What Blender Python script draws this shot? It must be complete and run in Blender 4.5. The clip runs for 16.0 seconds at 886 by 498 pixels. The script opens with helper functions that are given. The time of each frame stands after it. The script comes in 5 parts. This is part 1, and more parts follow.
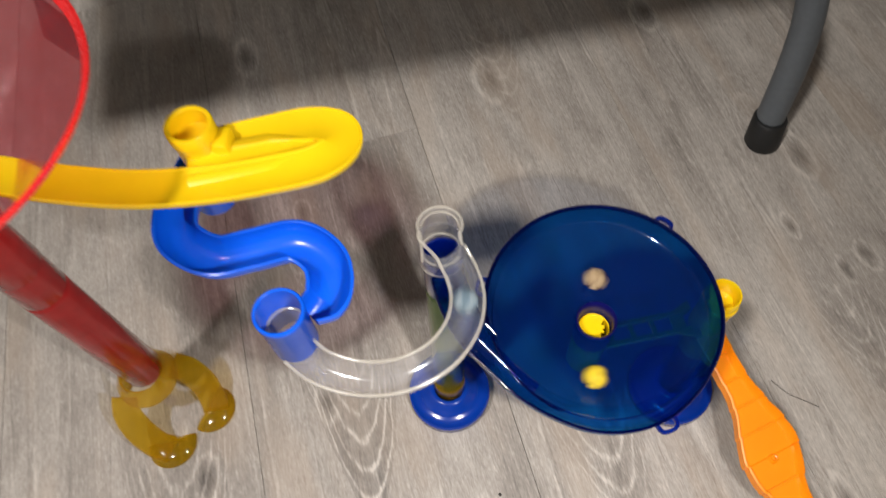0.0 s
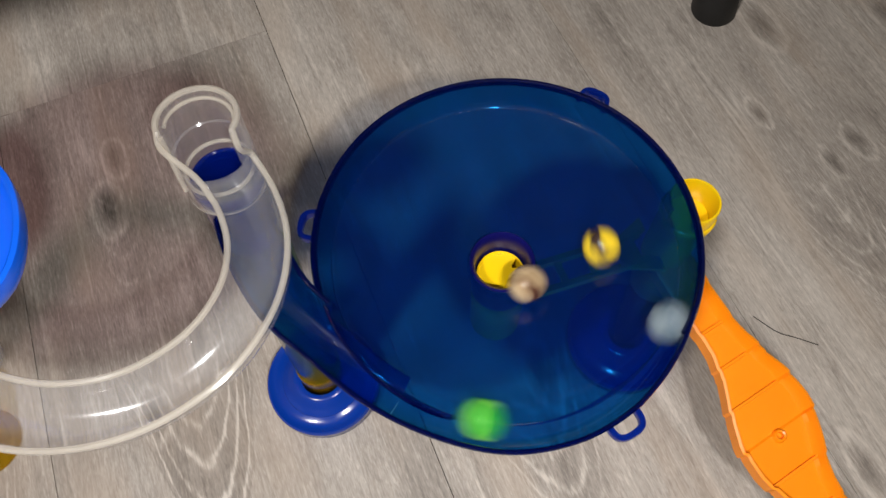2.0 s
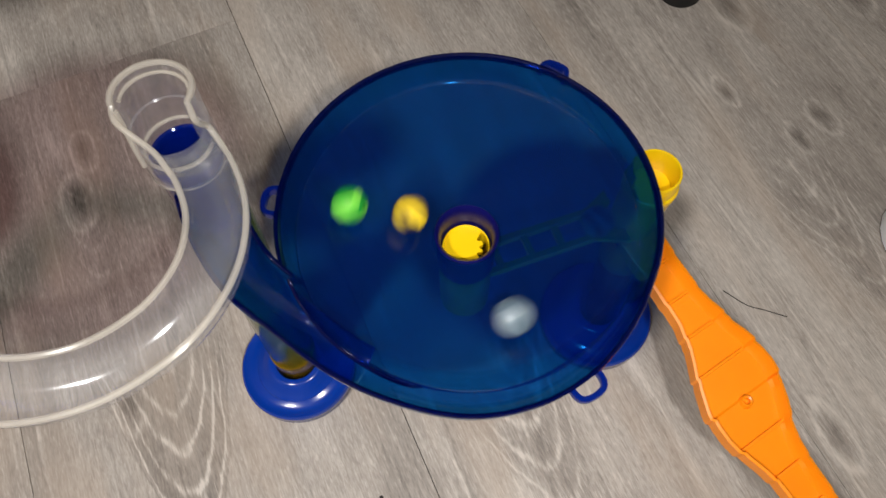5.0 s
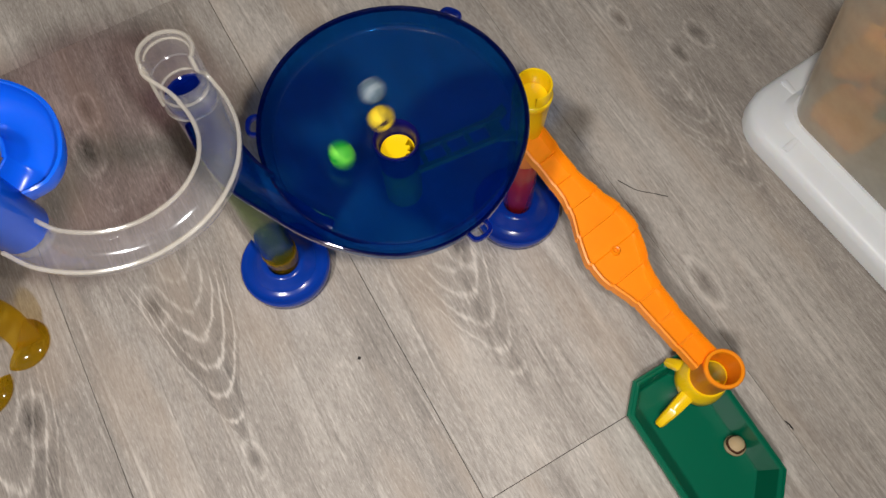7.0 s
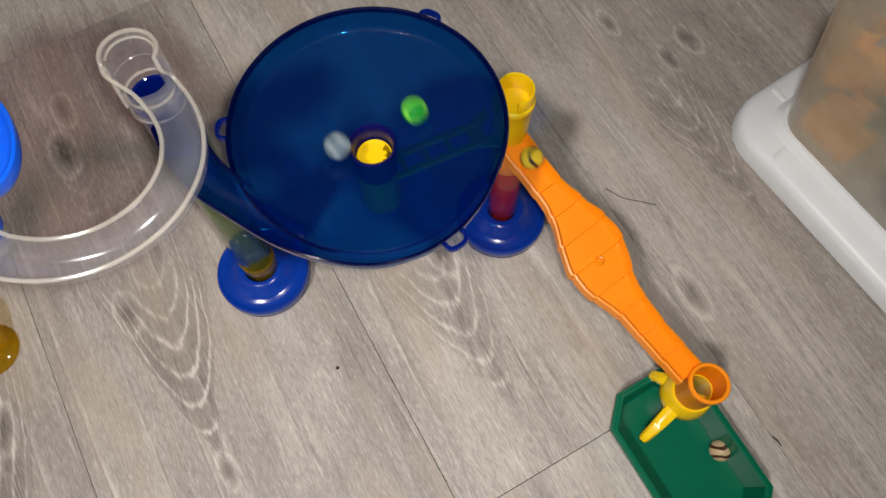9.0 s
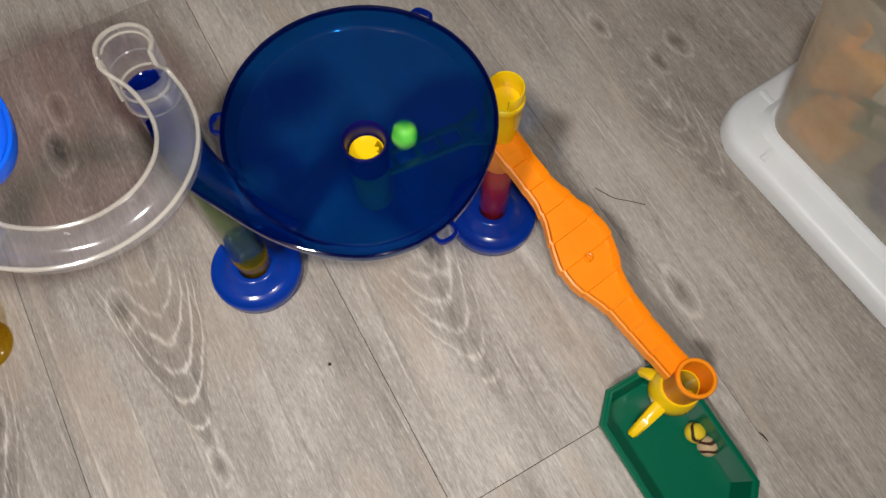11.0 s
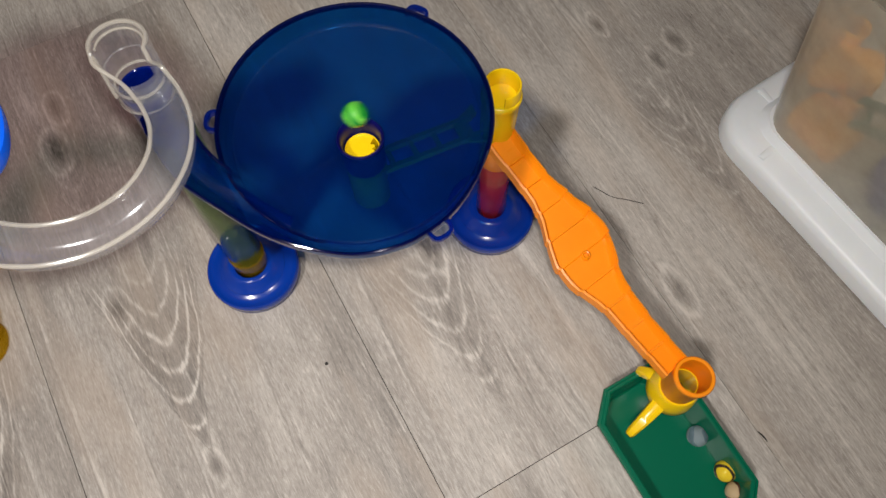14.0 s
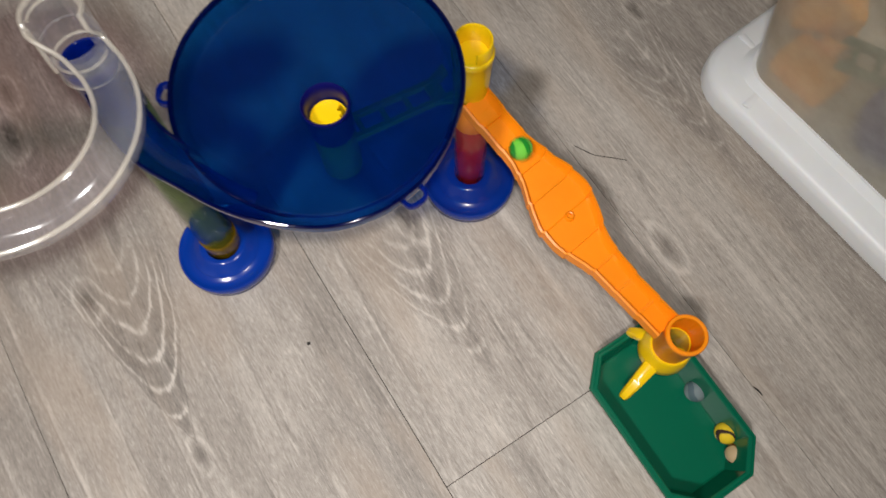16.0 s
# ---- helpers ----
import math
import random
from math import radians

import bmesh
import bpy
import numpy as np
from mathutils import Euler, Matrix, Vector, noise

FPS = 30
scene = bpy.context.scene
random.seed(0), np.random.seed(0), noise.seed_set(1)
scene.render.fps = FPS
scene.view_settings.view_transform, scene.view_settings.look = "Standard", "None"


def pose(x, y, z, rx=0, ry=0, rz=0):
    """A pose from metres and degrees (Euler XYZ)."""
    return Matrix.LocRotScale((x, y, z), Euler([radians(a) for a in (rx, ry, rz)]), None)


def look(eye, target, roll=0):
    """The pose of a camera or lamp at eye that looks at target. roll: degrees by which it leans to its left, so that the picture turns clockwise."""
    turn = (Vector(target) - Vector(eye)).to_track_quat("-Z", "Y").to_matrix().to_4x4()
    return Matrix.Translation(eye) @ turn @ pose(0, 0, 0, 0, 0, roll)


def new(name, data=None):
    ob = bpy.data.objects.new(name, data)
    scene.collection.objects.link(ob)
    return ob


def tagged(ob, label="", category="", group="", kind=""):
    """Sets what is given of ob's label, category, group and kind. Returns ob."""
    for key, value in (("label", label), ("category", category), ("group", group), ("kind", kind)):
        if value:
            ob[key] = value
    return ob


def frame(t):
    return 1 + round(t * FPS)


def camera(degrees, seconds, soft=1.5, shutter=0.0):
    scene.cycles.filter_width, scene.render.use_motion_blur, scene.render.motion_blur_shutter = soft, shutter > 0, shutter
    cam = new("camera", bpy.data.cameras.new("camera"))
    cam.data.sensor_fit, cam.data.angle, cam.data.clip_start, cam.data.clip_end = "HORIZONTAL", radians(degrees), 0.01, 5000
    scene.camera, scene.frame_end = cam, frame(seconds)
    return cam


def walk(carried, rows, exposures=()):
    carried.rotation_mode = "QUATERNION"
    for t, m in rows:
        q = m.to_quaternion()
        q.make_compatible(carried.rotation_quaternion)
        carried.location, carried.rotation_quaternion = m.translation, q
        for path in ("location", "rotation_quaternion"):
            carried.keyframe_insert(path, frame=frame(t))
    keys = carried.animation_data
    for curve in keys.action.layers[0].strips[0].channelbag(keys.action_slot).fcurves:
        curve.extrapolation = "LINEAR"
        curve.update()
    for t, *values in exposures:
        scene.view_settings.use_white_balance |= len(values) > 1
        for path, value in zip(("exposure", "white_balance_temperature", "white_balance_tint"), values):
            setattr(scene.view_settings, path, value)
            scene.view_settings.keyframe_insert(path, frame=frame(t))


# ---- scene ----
cam = camera(65.8, 16.0, 1.5, 0.5)
PATH = [
    (0, (0.028, 0.053, 0.6), (-0.078, 1.028, -1.143), -5.2),
    (0.5, (0.04, 0.064, 0.543), (-0.015, 0.977, -1.235), -3.8),
    (1, (0.061, 0.092, 0.5), (0.048, 0.956, -1.303), -3.3),
    (1.5, (0.079, 0.119, 0.454), (0.103, 0.97, -1.355), -3.2),
    (2, (0.076, 0.122, 0.437), (0.117, 0.972, -1.373), -2.9),
    (2.5, (0.075, 0.121, 0.436), (0.13, 0.981, -1.369), -2.4),
    (3, (0.075, 0.12, 0.437), (0.145, 0.981, -1.367), -1.7),
    (3.2, (0.072, 0.12, 0.437), (0.146, 0.981, -1.366), -1.5),
    (5.3, (0.09, 0.106, 0.434), (0.178, 0.932, -1.385), -1.9),
    (5.5, (0.096, 0.096, 0.44), (0.198, 0.895, -1.391), -1.9),
    (6, (0.096, 0.06, 0.485), (0.224, 0.785, -1.374), -1.7),
    (6.5, (0.094, 0.035, 0.522), (0.218, 0.715, -1.354), -2.7),
    (7, (0.097, 0.035, 0.528), (0.21, 0.721, -1.347), -3.1),
    (7.5, (0.105, 0.036, 0.525), (0.215, 0.748, -1.341), -2.9),
    (8, (0.109, 0.037, 0.524), (0.225, 0.749, -1.342), -2.7),
    (8.5, (0.111, 0.038, 0.52), (0.235, 0.738, -1.35), -2.0),
    (9, (0.109, 0.04, 0.517), (0.236, 0.733, -1.354), -1.6),
    (11.5, (0.11, 0.03, 0.52), (0.257, 0.741, -1.344), -0.1),
    (12, (0.113, 0.031, 0.517), (0.251, 0.742, -1.347), -0.6),
    (12.5, (0.114, 0.032, 0.516), (0.25, 0.734, -1.352), -0.9),
    (13, (0.111, 0.029, 0.518), (0.252, 0.736, -1.348), -0.6),
    (13.5, (0.11, 0.028, 0.518), (0.254, 0.743, -1.345), -0.4),
    (14, (0.112, 0.029, 0.517), (0.256, 0.744, -1.346), -0.5),
    (14.5, (0.112, 0.03, 0.516), (0.256, 0.737, -1.349), -0.4),
    (15, (0.11, 0.028, 0.516), (0.256, 0.732, -1.35), -0.2),
    (15.5, (0.108, 0.028, 0.515), (0.252, 0.718, -1.357), -0.6),
    (16, (0.118, 0.032, 0.499), (0.28, 0.664, -1.391), -0.9),
]
walk(cam, [(t, look(eye, target, roll)) for t, eye, target, roll in PATH],
     [(0, 0.22), (0.5, 0.07), (1, 0.05), (2, 0.09), (5.5, 0.03), (7, 0.0), (16, 0.0)])

# ---- light ----
world = bpy.data.worlds.new("world")
scene.world = world
world.use_nodes = True
world.node_tree.nodes["Background"].inputs[0].default_value = (0.9, 0.93, 1.0, 1)
world.node_tree.nodes["Background"].inputs[1].default_value = 0.05

torch = bpy.data.lights.new("torch", "SPOT")
torch.energy, torch.spot_size, torch.spot_blend, torch.shadow_soft_size = 6.9, radians(126), 1.0, 0.008
torch.color = (1.0, 0.985, 0.97)
torch_ob = new("torch", torch)
torch_ob.matrix_world = look((0.122, 0.036, 0.525), (-0.09, 0.11, 0.0))
room_lamp = bpy.data.lights.new("room_lamp", "AREA")
room_lamp.shape, room_lamp.size, room_lamp.energy, room_lamp.color = "DISK", 0.22, 40.0, (1.0, 0.97, 0.945)
room_lamp_ob = new("room_lamp", room_lamp)
room_lamp_ob.matrix_world = look((-0.80, -0.56, 2.36), (-0.80, -0.56, 0.0))


# ---- materials ----
def mat_base(name):
    m = bpy.data.materials.new(name)
    m.use_nodes = True
    return m, m.node_tree, m.node_tree.nodes["Principled BSDF"]


def add(tree, kind, **values):
    node = tree.nodes.new(kind)
    for key, value in values.items():
        if key in node.inputs.keys():
            node.inputs[key].default_value = value
    return node


def plastic(name, color, rough=0.24, trans=0.0, scuff=0.08):
    """Moulded toy plastic: a little mottled, with fine scuffs in the gloss and a faint orange-peel relief."""
    m, tree, p = mat_base(name)
    p.inputs["Roughness"].default_value = rough
    p.inputs["IOR"].default_value = 1.5
    p.inputs["Subsurface Weight"].default_value = trans
    p.inputs["Subsurface Radius"].default_value = (0.004, 0.003, 0.002)
    co = add(tree, "ShaderNodeTexCoord")
    big = add(tree, "ShaderNodeTexNoise", Scale=45.0, Detail=3.0)
    fine = add(tree, "ShaderNodeTexNoise", Scale=900.0, Detail=4.0)
    tree.links.new(co.outputs["Object"], big.inputs["Vector"])
    tree.links.new(co.outputs["Object"], fine.inputs["Vector"])
    ramp = add(tree, "ShaderNodeMapRange")
    ramp.inputs["To Min"].default_value, ramp.inputs["To Max"].default_value = 1 - scuff, 1 + scuff
    tree.links.new(big.outputs["Fac"], ramp.inputs["Value"])
    mul = add(tree, "ShaderNodeMix")
    mul.data_type, mul.blend_type = "RGBA", "MULTIPLY"
    mul.inputs[0].default_value = 1.0
    mul.inputs[6].default_value = (*color, 1)
    tree.links.new(ramp.outputs[0], mul.inputs[7])
    tree.links.new(mul.outputs[2], p.inputs["Base Color"])
    rr = add(tree, "ShaderNodeMapRange")
    rr.inputs["To Min"].default_value, rr.inputs["To Max"].default_value = rough * 0.7, rough * 1.4
    tree.links.new(fine.outputs["Fac"], rr.inputs["Value"])
    tree.links.new(rr.outputs[0], p.inputs["Roughness"])
    bump = add(tree, "ShaderNodeBump", Strength=0.05, Distance=0.0004)
    tree.links.new(big.outputs["Fac"], bump.inputs["Height"])
    tree.links.new(bump.outputs[0], p.inputs["Normal"])
    return m


def tinted(name, tint, body, body_part=0.12, gloss_rough=0.06, ior=1.5):
    """Clear tinted plastic: light passes with the tint, some scatters in the body, and the surface is glossy."""
    m, tree, p = mat_base(name)
    out = tree.nodes["Material Output"]
    tree.nodes.remove(p)
    clear = add(tree, "ShaderNodeBsdfTransparent", Color=(*tint, 1))
    diff = add(tree, "ShaderNodeBsdfDiffuse", Color=(*body, 1))
    back = add(tree, "ShaderNodeBsdfTranslucent", Color=(*body, 1))
    shine = add(tree, "ShaderNodeBsdfGlossy", Color=(1, 1, 1, 1), Roughness=gloss_rough)
    noise_ = add(tree, "ShaderNodeTexNoise", Scale=60.0, Detail=5.0)
    co = add(tree, "ShaderNodeTexCoord")
    tree.links.new(co.outputs["Object"], noise_.inputs["Vector"])
    scat = add(tree, "ShaderNodeMixShader", Fac=0.5)
    tree.links.new(diff.outputs[0], scat.inputs[1])
    tree.links.new(back.outputs[0], scat.inputs[2])
    amount = add(tree, "ShaderNodeMapRange")
    amount.inputs["To Min"].default_value, amount.inputs["To Max"].default_value = body_part * 0.6, body_part * 1.4
    tree.links.new(noise_.outputs["Fac"], amount.inputs["Value"])
    mix = add(tree, "ShaderNodeMixShader")
    tree.links.new(amount.outputs[0], mix.inputs[0])
    tree.links.new(clear.outputs[0], mix.inputs[1])
    tree.links.new(scat.outputs[0], mix.inputs[2])
    lean = add(tree, "ShaderNodeLayerWeight", Blend=0.5)
    gloss = math_node(tree, "ADD", ((ior - 1) / (ior + 1)) ** 2, math_node(tree, "MULTIPLY", math_node(tree, "POWER", lean.outputs["Facing"], 5.0), 0.9))
    bump = add(tree, "ShaderNodeBump", Strength=0.04, Distance=0.0004)
    tree.links.new(noise_.outputs["Fac"], bump.inputs["Height"])
    tree.links.new(bump.outputs[0], shine.inputs["Normal"])
    top = add(tree, "ShaderNodeMixShader")
    tree.links.new(gloss, top.inputs[0])
    tree.links.new(mix.outputs[0], top.inputs[1])
    tree.links.new(shine.outputs[0], top.inputs[2])
    tree.links.new(top.outputs[0], out.inputs["Surface"])
    return m


def math_node(tree, op, a, b=None):
    node = tree.nodes.new("ShaderNodeMath")
    node.operation = op
    for socket, value in zip(node.inputs, (a, b)):
        if value is None:
            continue
        if isinstance(value, (int, float)):
            socket.default_value = value
        else:
            tree.links.new(value, socket)
    return node.outputs[0]


PLANK_TURN = radians(17.3)          # planks run along (0.297, -0.955)
PLANK_U = (math.sin(PLANK_TURN), -math.cos(PLANK_TURN))
PLANK_N = (math.cos(PLANK_TURN), math.sin(PLANK_TURN))
# knots of the wood print: along the plank, across it, size
KNOTS = [(-0.298, 0.447, 0.006), (-0.247, 0.500, 0.007), (-0.238, 0.473, 0.006), (-0.372, 0.499, 0.012), (-0.178, 0.205, 0.010), (-0.105, -0.0115, 0.006), (-0.252, -0.036, 0.008),
         (-0.574, 0.219, 0.014), (-0.414, -0.034, 0.010), (-0.455, -0.020, 0.008), (-0.215, -0.147, 0.009), (-0.62, 0.43, 0.012), (-0.70, -0.05, 0.012), (-0.34, 0.60, 0.012), (-0.05, 0.36, 0.009)]
# drawn-out arches of grain: tip along the plank, middle across it, length (minus: turned round), half width, strength
ARCHES = [(-0.115, -0.010, 0.150, 0.036, 1.25), (-0.040, 0.192, 0.150, 0.040, 0.6), (-0.075, 0.450, 0.150, 0.034, 0.55), (-0.50, 0.235, 0.16, 0.04, 0.5), (-0.31, -0.030, 0.13, 0.026, 0.3), (-0.02, -0.170, 0.24, 0.045, 0.8), (-0.56, 0.48, -0.2, 0.04, 0.4)]


def wood_floor():
    """Grey-beige laminate: fine pores, long pale and dark streaks, arches of growth rings and knots."""
    m, tree, p = mat_base("laminate_wood")
    geo = add(tree, "ShaderNodeNewGeometry")
    sep = add(tree, "ShaderNodeSeparateXYZ")
    tree.links.new(geo.outputs["Position"], sep.inputs[0])
    info = add(tree, "ShaderNodeObjectInfo")
    x, y = sep.outputs[0], sep.outputs[1]

    def mth(op, a, b=None):
        return math_node(tree, op, a, b)

    u = mth("ADD", mth("MULTIPLY", x, PLANK_U[0]), mth("MULTIPLY", y, PLANK_U[1]))
    n = mth("ADD", mth("MULTIPLY", x, PLANK_N[0]), mth("MULTIPLY", y, PLANK_N[1]))

    def stretched(su, sn, detail, rough=0.55, seed=0.0):
        comb = add(tree, "ShaderNodeCombineXYZ")
        tree.links.new(mth("MULTIPLY", u, su), comb.inputs[0])
        tree.links.new(mth("MULTIPLY", n, sn), comb.inputs[1])
        tree.links.new(mth("ADD", mth("MULTIPLY", info.outputs["Random"], 37.0), seed), comb.inputs[2])
        t = add(tree, "ShaderNodeTexNoise", Scale=1.0, Detail=detail, Roughness=rough)
        tree.links.new(comb.outputs[0], t.inputs["Vector"])
        return mth("SUBTRACT", t.outputs["Fac"], 0.5)

    warp = stretched(9.0, 26.0, 3.0, 0.5, 3.0)
    wob = stretched(40.0, 60.0, 3.0, 0.6, 5.0)
    broad = stretched(3.0, 16.0, 3.0, 0.5, 1.0)
    streak = stretched(5.0, 95.0, 4.0, 0.55, 7.0)
    pores = stretched(150.0, 900.0, 3.0, 0.65, 11.0)
    dashes = stretched(120.0, 620.0, 2.0, 0.5, 47.0)
    long_pores = stretched(22.0, 430.0, 3.0, 0.55, 13.0)
    blotch = stretched(24.0, 46.0, 5.0, 0.65, 17.0)
    patchy = stretched(12.0, 60.0, 3.0, 0.6, 31.0)
    fleck = mth("ADD", stretched(36.0, 330.0, 4.0, 0.7, 41.0), mth("MULTIPLY", patchy, 0.55))

    def step(value_, lo, hi):
        s_ = add(tree, "ShaderNodeMapRange")
        s_.inputs["From Min"].default_value, s_.inputs["From Max"].default_value = lo, hi
        tree.links.new(value_, s_.inputs["Value"])
        return s_.outputs[0]

    pale_fleck, dark_fleck = step(fleck, 0.10, 0.17), step(fleck, -0.13, -0.20)
    ragged = mth("ADD", 0.35, mth("MULTIPLY", step(fleck, -0.12, 0.12), 0.9))
    grain = stretched(1.8, 34.0, 2.0, 0.45, 53.0)
    hair_line = mth("SUBTRACT", 1.0, mth("MINIMUM", mth("MULTIPLY", mth("ABSOLUTE", mth("ADD", grain, mth("MULTIPLY", wob, 0.02))), 42.0), 1.0))
    pale_side = mth("SUBTRACT", 1.0, mth("MINIMUM", mth("MULTIPLY", mth("ABSOLUTE", mth("SUBTRACT", grain, 0.030)), 48.0), 1.0))
    here = step(patchy, -0.10, 0.12)
    value = mth("ADD", 0.585, mth("MULTIPLY", broad, 0.48))
    value = mth("SUBTRACT", value, mth("MULTIPLY", mth("MULTIPLY", hair_line, here), 0.12))
    value = mth("ADD", value, mth("MULTIPLY", mth("MULTIPLY", pale_side, ragged), 0.10))
    for noise_, k in ((streak, 0.22), (pores, 0.50), (long_pores, 0.20), (blotch, 0.28), (pale_fleck, 0.10), (dark_fleck, -0.10), (step(dashes, 0.10, 0.15), 0.09), (step(dashes, -0.12, -0.17), -0.07)):
        value = mth("ADD", value, mth("MULTIPLY", noise_, k))
    value = mth("ADD", value, mth("MULTIPLY", mth("SUBTRACT", info.outputs["Random"], 0.5), 0.10))
    for tip, mid, length, half, strength in ARCHES:
        dn = mth("DIVIDE", mth("ADD", mth("SUBTRACT", n, mid), mth("MULTIPLY", warp, 0.014)), half)
        dn2 = mth("MULTIPLY", dn, dn)
        along = mth("DIVIDE", mth("SUBTRACT", tip, u), length)
        along = mth("ADD", along, mth("ADD", mth("MULTIPLY", wob, 0.07), mth("MULTIPLY", long_pores, 0.05)))
        vee = mth("SUBTRACT", along, mth("MULTIPLY", mth("ABSOLUTE", dn), 0.85))
        ringed = mth("SUBTRACT", along, mth("MULTIPLY", dn2, 0.75))
        soft = add(tree, "ShaderNodeMapRange")
        soft.inputs["From Min"].default_value, soft.inputs["From Max"].default_value = 0.0, 0.05
        tree.links.new(vee, soft.inputs["Value"])
        fade = add(tree, "ShaderNodeMapRange")
        fade.inputs["From Min"].default_value, fade.inputs["From Max"].default_value = 1.15, 0.8
        tree.links.new(along, fade.inputs["Value"])
        mask = mth("MULTIPLY", soft.outputs[0], fade.outputs[0])
        wave = mth("ADD", mth("MULTIPLY", mth("SINE", mth("MULTIPLY", mth("POWER", mth("MAXIMUM", ringed, 0.0), 0.85), 40.0)), 0.5), 0.5)
        pale = mth("MULTIPLY", mth("POWER", wave, 7.0), ragged)
        value = mth("ADD", value, mth("MULTIPLY", mask, mth("SUBTRACT", mth("MULTIPLY", pale, 0.36 * strength), 0.15 * strength)))
        edge = mth("SUBTRACT", 1.0, mth("MINIMUM", mth("MULTIPLY", mth("ABSOLUTE", vee), 45.0), 1.0))
        value = mth("SUBTRACT", value, mth("MULTIPLY", mth("MULTIPLY", edge, fade.outputs[0]), 0.14 * strength))
    for ku, kn, size in KNOTS:
        du = mth("DIVIDE", mth("ADD", mth("SUBTRACT", u, ku), mth("MULTIPLY", wob, 0.012)), size * 1.6)
        dn = mth("DIVIDE", mth("ADD", mth("SUBTRACT", n, kn), mth("MULTIPLY", warp, 0.010)), size * 0.75)
        d2 = mth("ADD", mth("MULTIPLY", du, du), mth("MULTIPLY", dn, dn))
        core = mth("DIVIDE", 1.0, mth("ADD", 1.0, mth("MULTIPLY", mth("MULTIPLY", d2, d2), 3.0)))
        ring = mth("SUBTRACT", 1.0, mth("MINIMUM", mth("MULTIPLY", mth("ABSOLUTE", mth("SUBTRACT", d2, 2.4)), 0.8), 1.0))
        value = mth("ADD", mth("SUBTRACT", value, mth("MULTIPLY", core, 0.24)), mth("MULTIPLY", mth("MULTIPLY", ring, ragged), 0.20))
    ramp = add(tree, "ShaderNodeValToRGB")
    tree.links.new(value, ramp.inputs[0])
    ramp.color_ramp.elements[0].position, ramp.color_ramp.elements[0].color = 0.12, (0.085, 0.072, 0.062, 1)
    ramp.color_ramp.elements[1].position, ramp.color_ramp.elements[1].color = 0.86, (0.60, 0.545, 0.485, 1)
    mid_ = ramp.color_ramp.elements.new(0.52)
    mid_.color = (0.330, 0.292, 0.256, 1)
    tint = add(tree, "ShaderNodeMix")
    tint.data_type, tint.blend_type = "RGBA", "MIX"
    tree.links.new(ramp.outputs[0], tint.inputs[6])
    tint.inputs[7].default_value = (0.43, 0.335, 0.255, 1)
    warm = mth("MAXIMUM", mth("MULTIPLY", mth("ADD", stretched(6.0, 22.0, 3.0, 0.5, 23.0), 0.0), 2.2), 0.0)
    tree.links.new(mth("MINIMUM", warm, 0.35), tint.inputs[0])
    tree.links.new(tint.outputs[2], p.inputs["Base Color"])
    rr = add(tree, "ShaderNodeMapRange")
    rr.inputs["From Min"].default_value, rr.inputs["From Max"].default_value = -0.3, 0.3
    rr.inputs["To Min"].default_value, rr.inputs["To Max"].default_value = 0.66, 0.46
    tree.links.new(pores, rr.inputs["Value"])
    tree.links.new(rr.outputs[0], p.inputs["Roughness"])
    p.inputs["Specular IOR Level"].default_value = 0.3
    bump = add(tree, "ShaderNodeBump", Strength=0.3, Distance=0.0004)
    tree.links.new(mth("ADD", pores, long_pores), bump.inputs["Height"])
    tree.links.new(bump.outputs[0], p.inputs["Normal"])
    return m


def swirl_glass(name, glass, swirl, amount, scale=1.0, mist=0.0):
    """A glass marble with a coloured ribbon in it."""
    m, tree, p = mat_base(name)
    co = add(tree, "ShaderNodeTexCoord")
    w = add(tree, "ShaderNodeTexWave", Scale=scale * 62.0, Distortion=6.0, Detail=1.5)
    w.inputs["Detail Scale"].default_value = 1.2
    tree.links.new(co.outputs["Object"], w.inputs["Vector"])
    ramp = add(tree, "ShaderNodeValToRGB")
    ramp.color_ramp.elements[0].position, ramp.color_ramp.elements[1].position = amount - 0.04, amount + 0.04
    tree.links.new(w.outputs["Fac"], ramp.inputs[0])
    mix = add(tree, "ShaderNodeMix")
    mix.data_type = "RGBA"
    mix.inputs[6].default_value, mix.inputs[7].default_value = (*glass, 1), (*swirl, 1)
    tree.links.new(ramp.outputs[0], mix.inputs[0])
    tree.links.new(mix.outputs[2], p.inputs["Base Color"])
    p.inputs["Roughness"].default_value = 0.06
    p.inputs["IOR"].default_value = 1.5
    p.inputs["Transmission Weight"].default_value = mist
    p.inputs["Subsurface Weight"].default_value = 0.25
    p.inputs["Subsurface Radius"].default_value = (0.004, 0.004, 0.004)
    return m


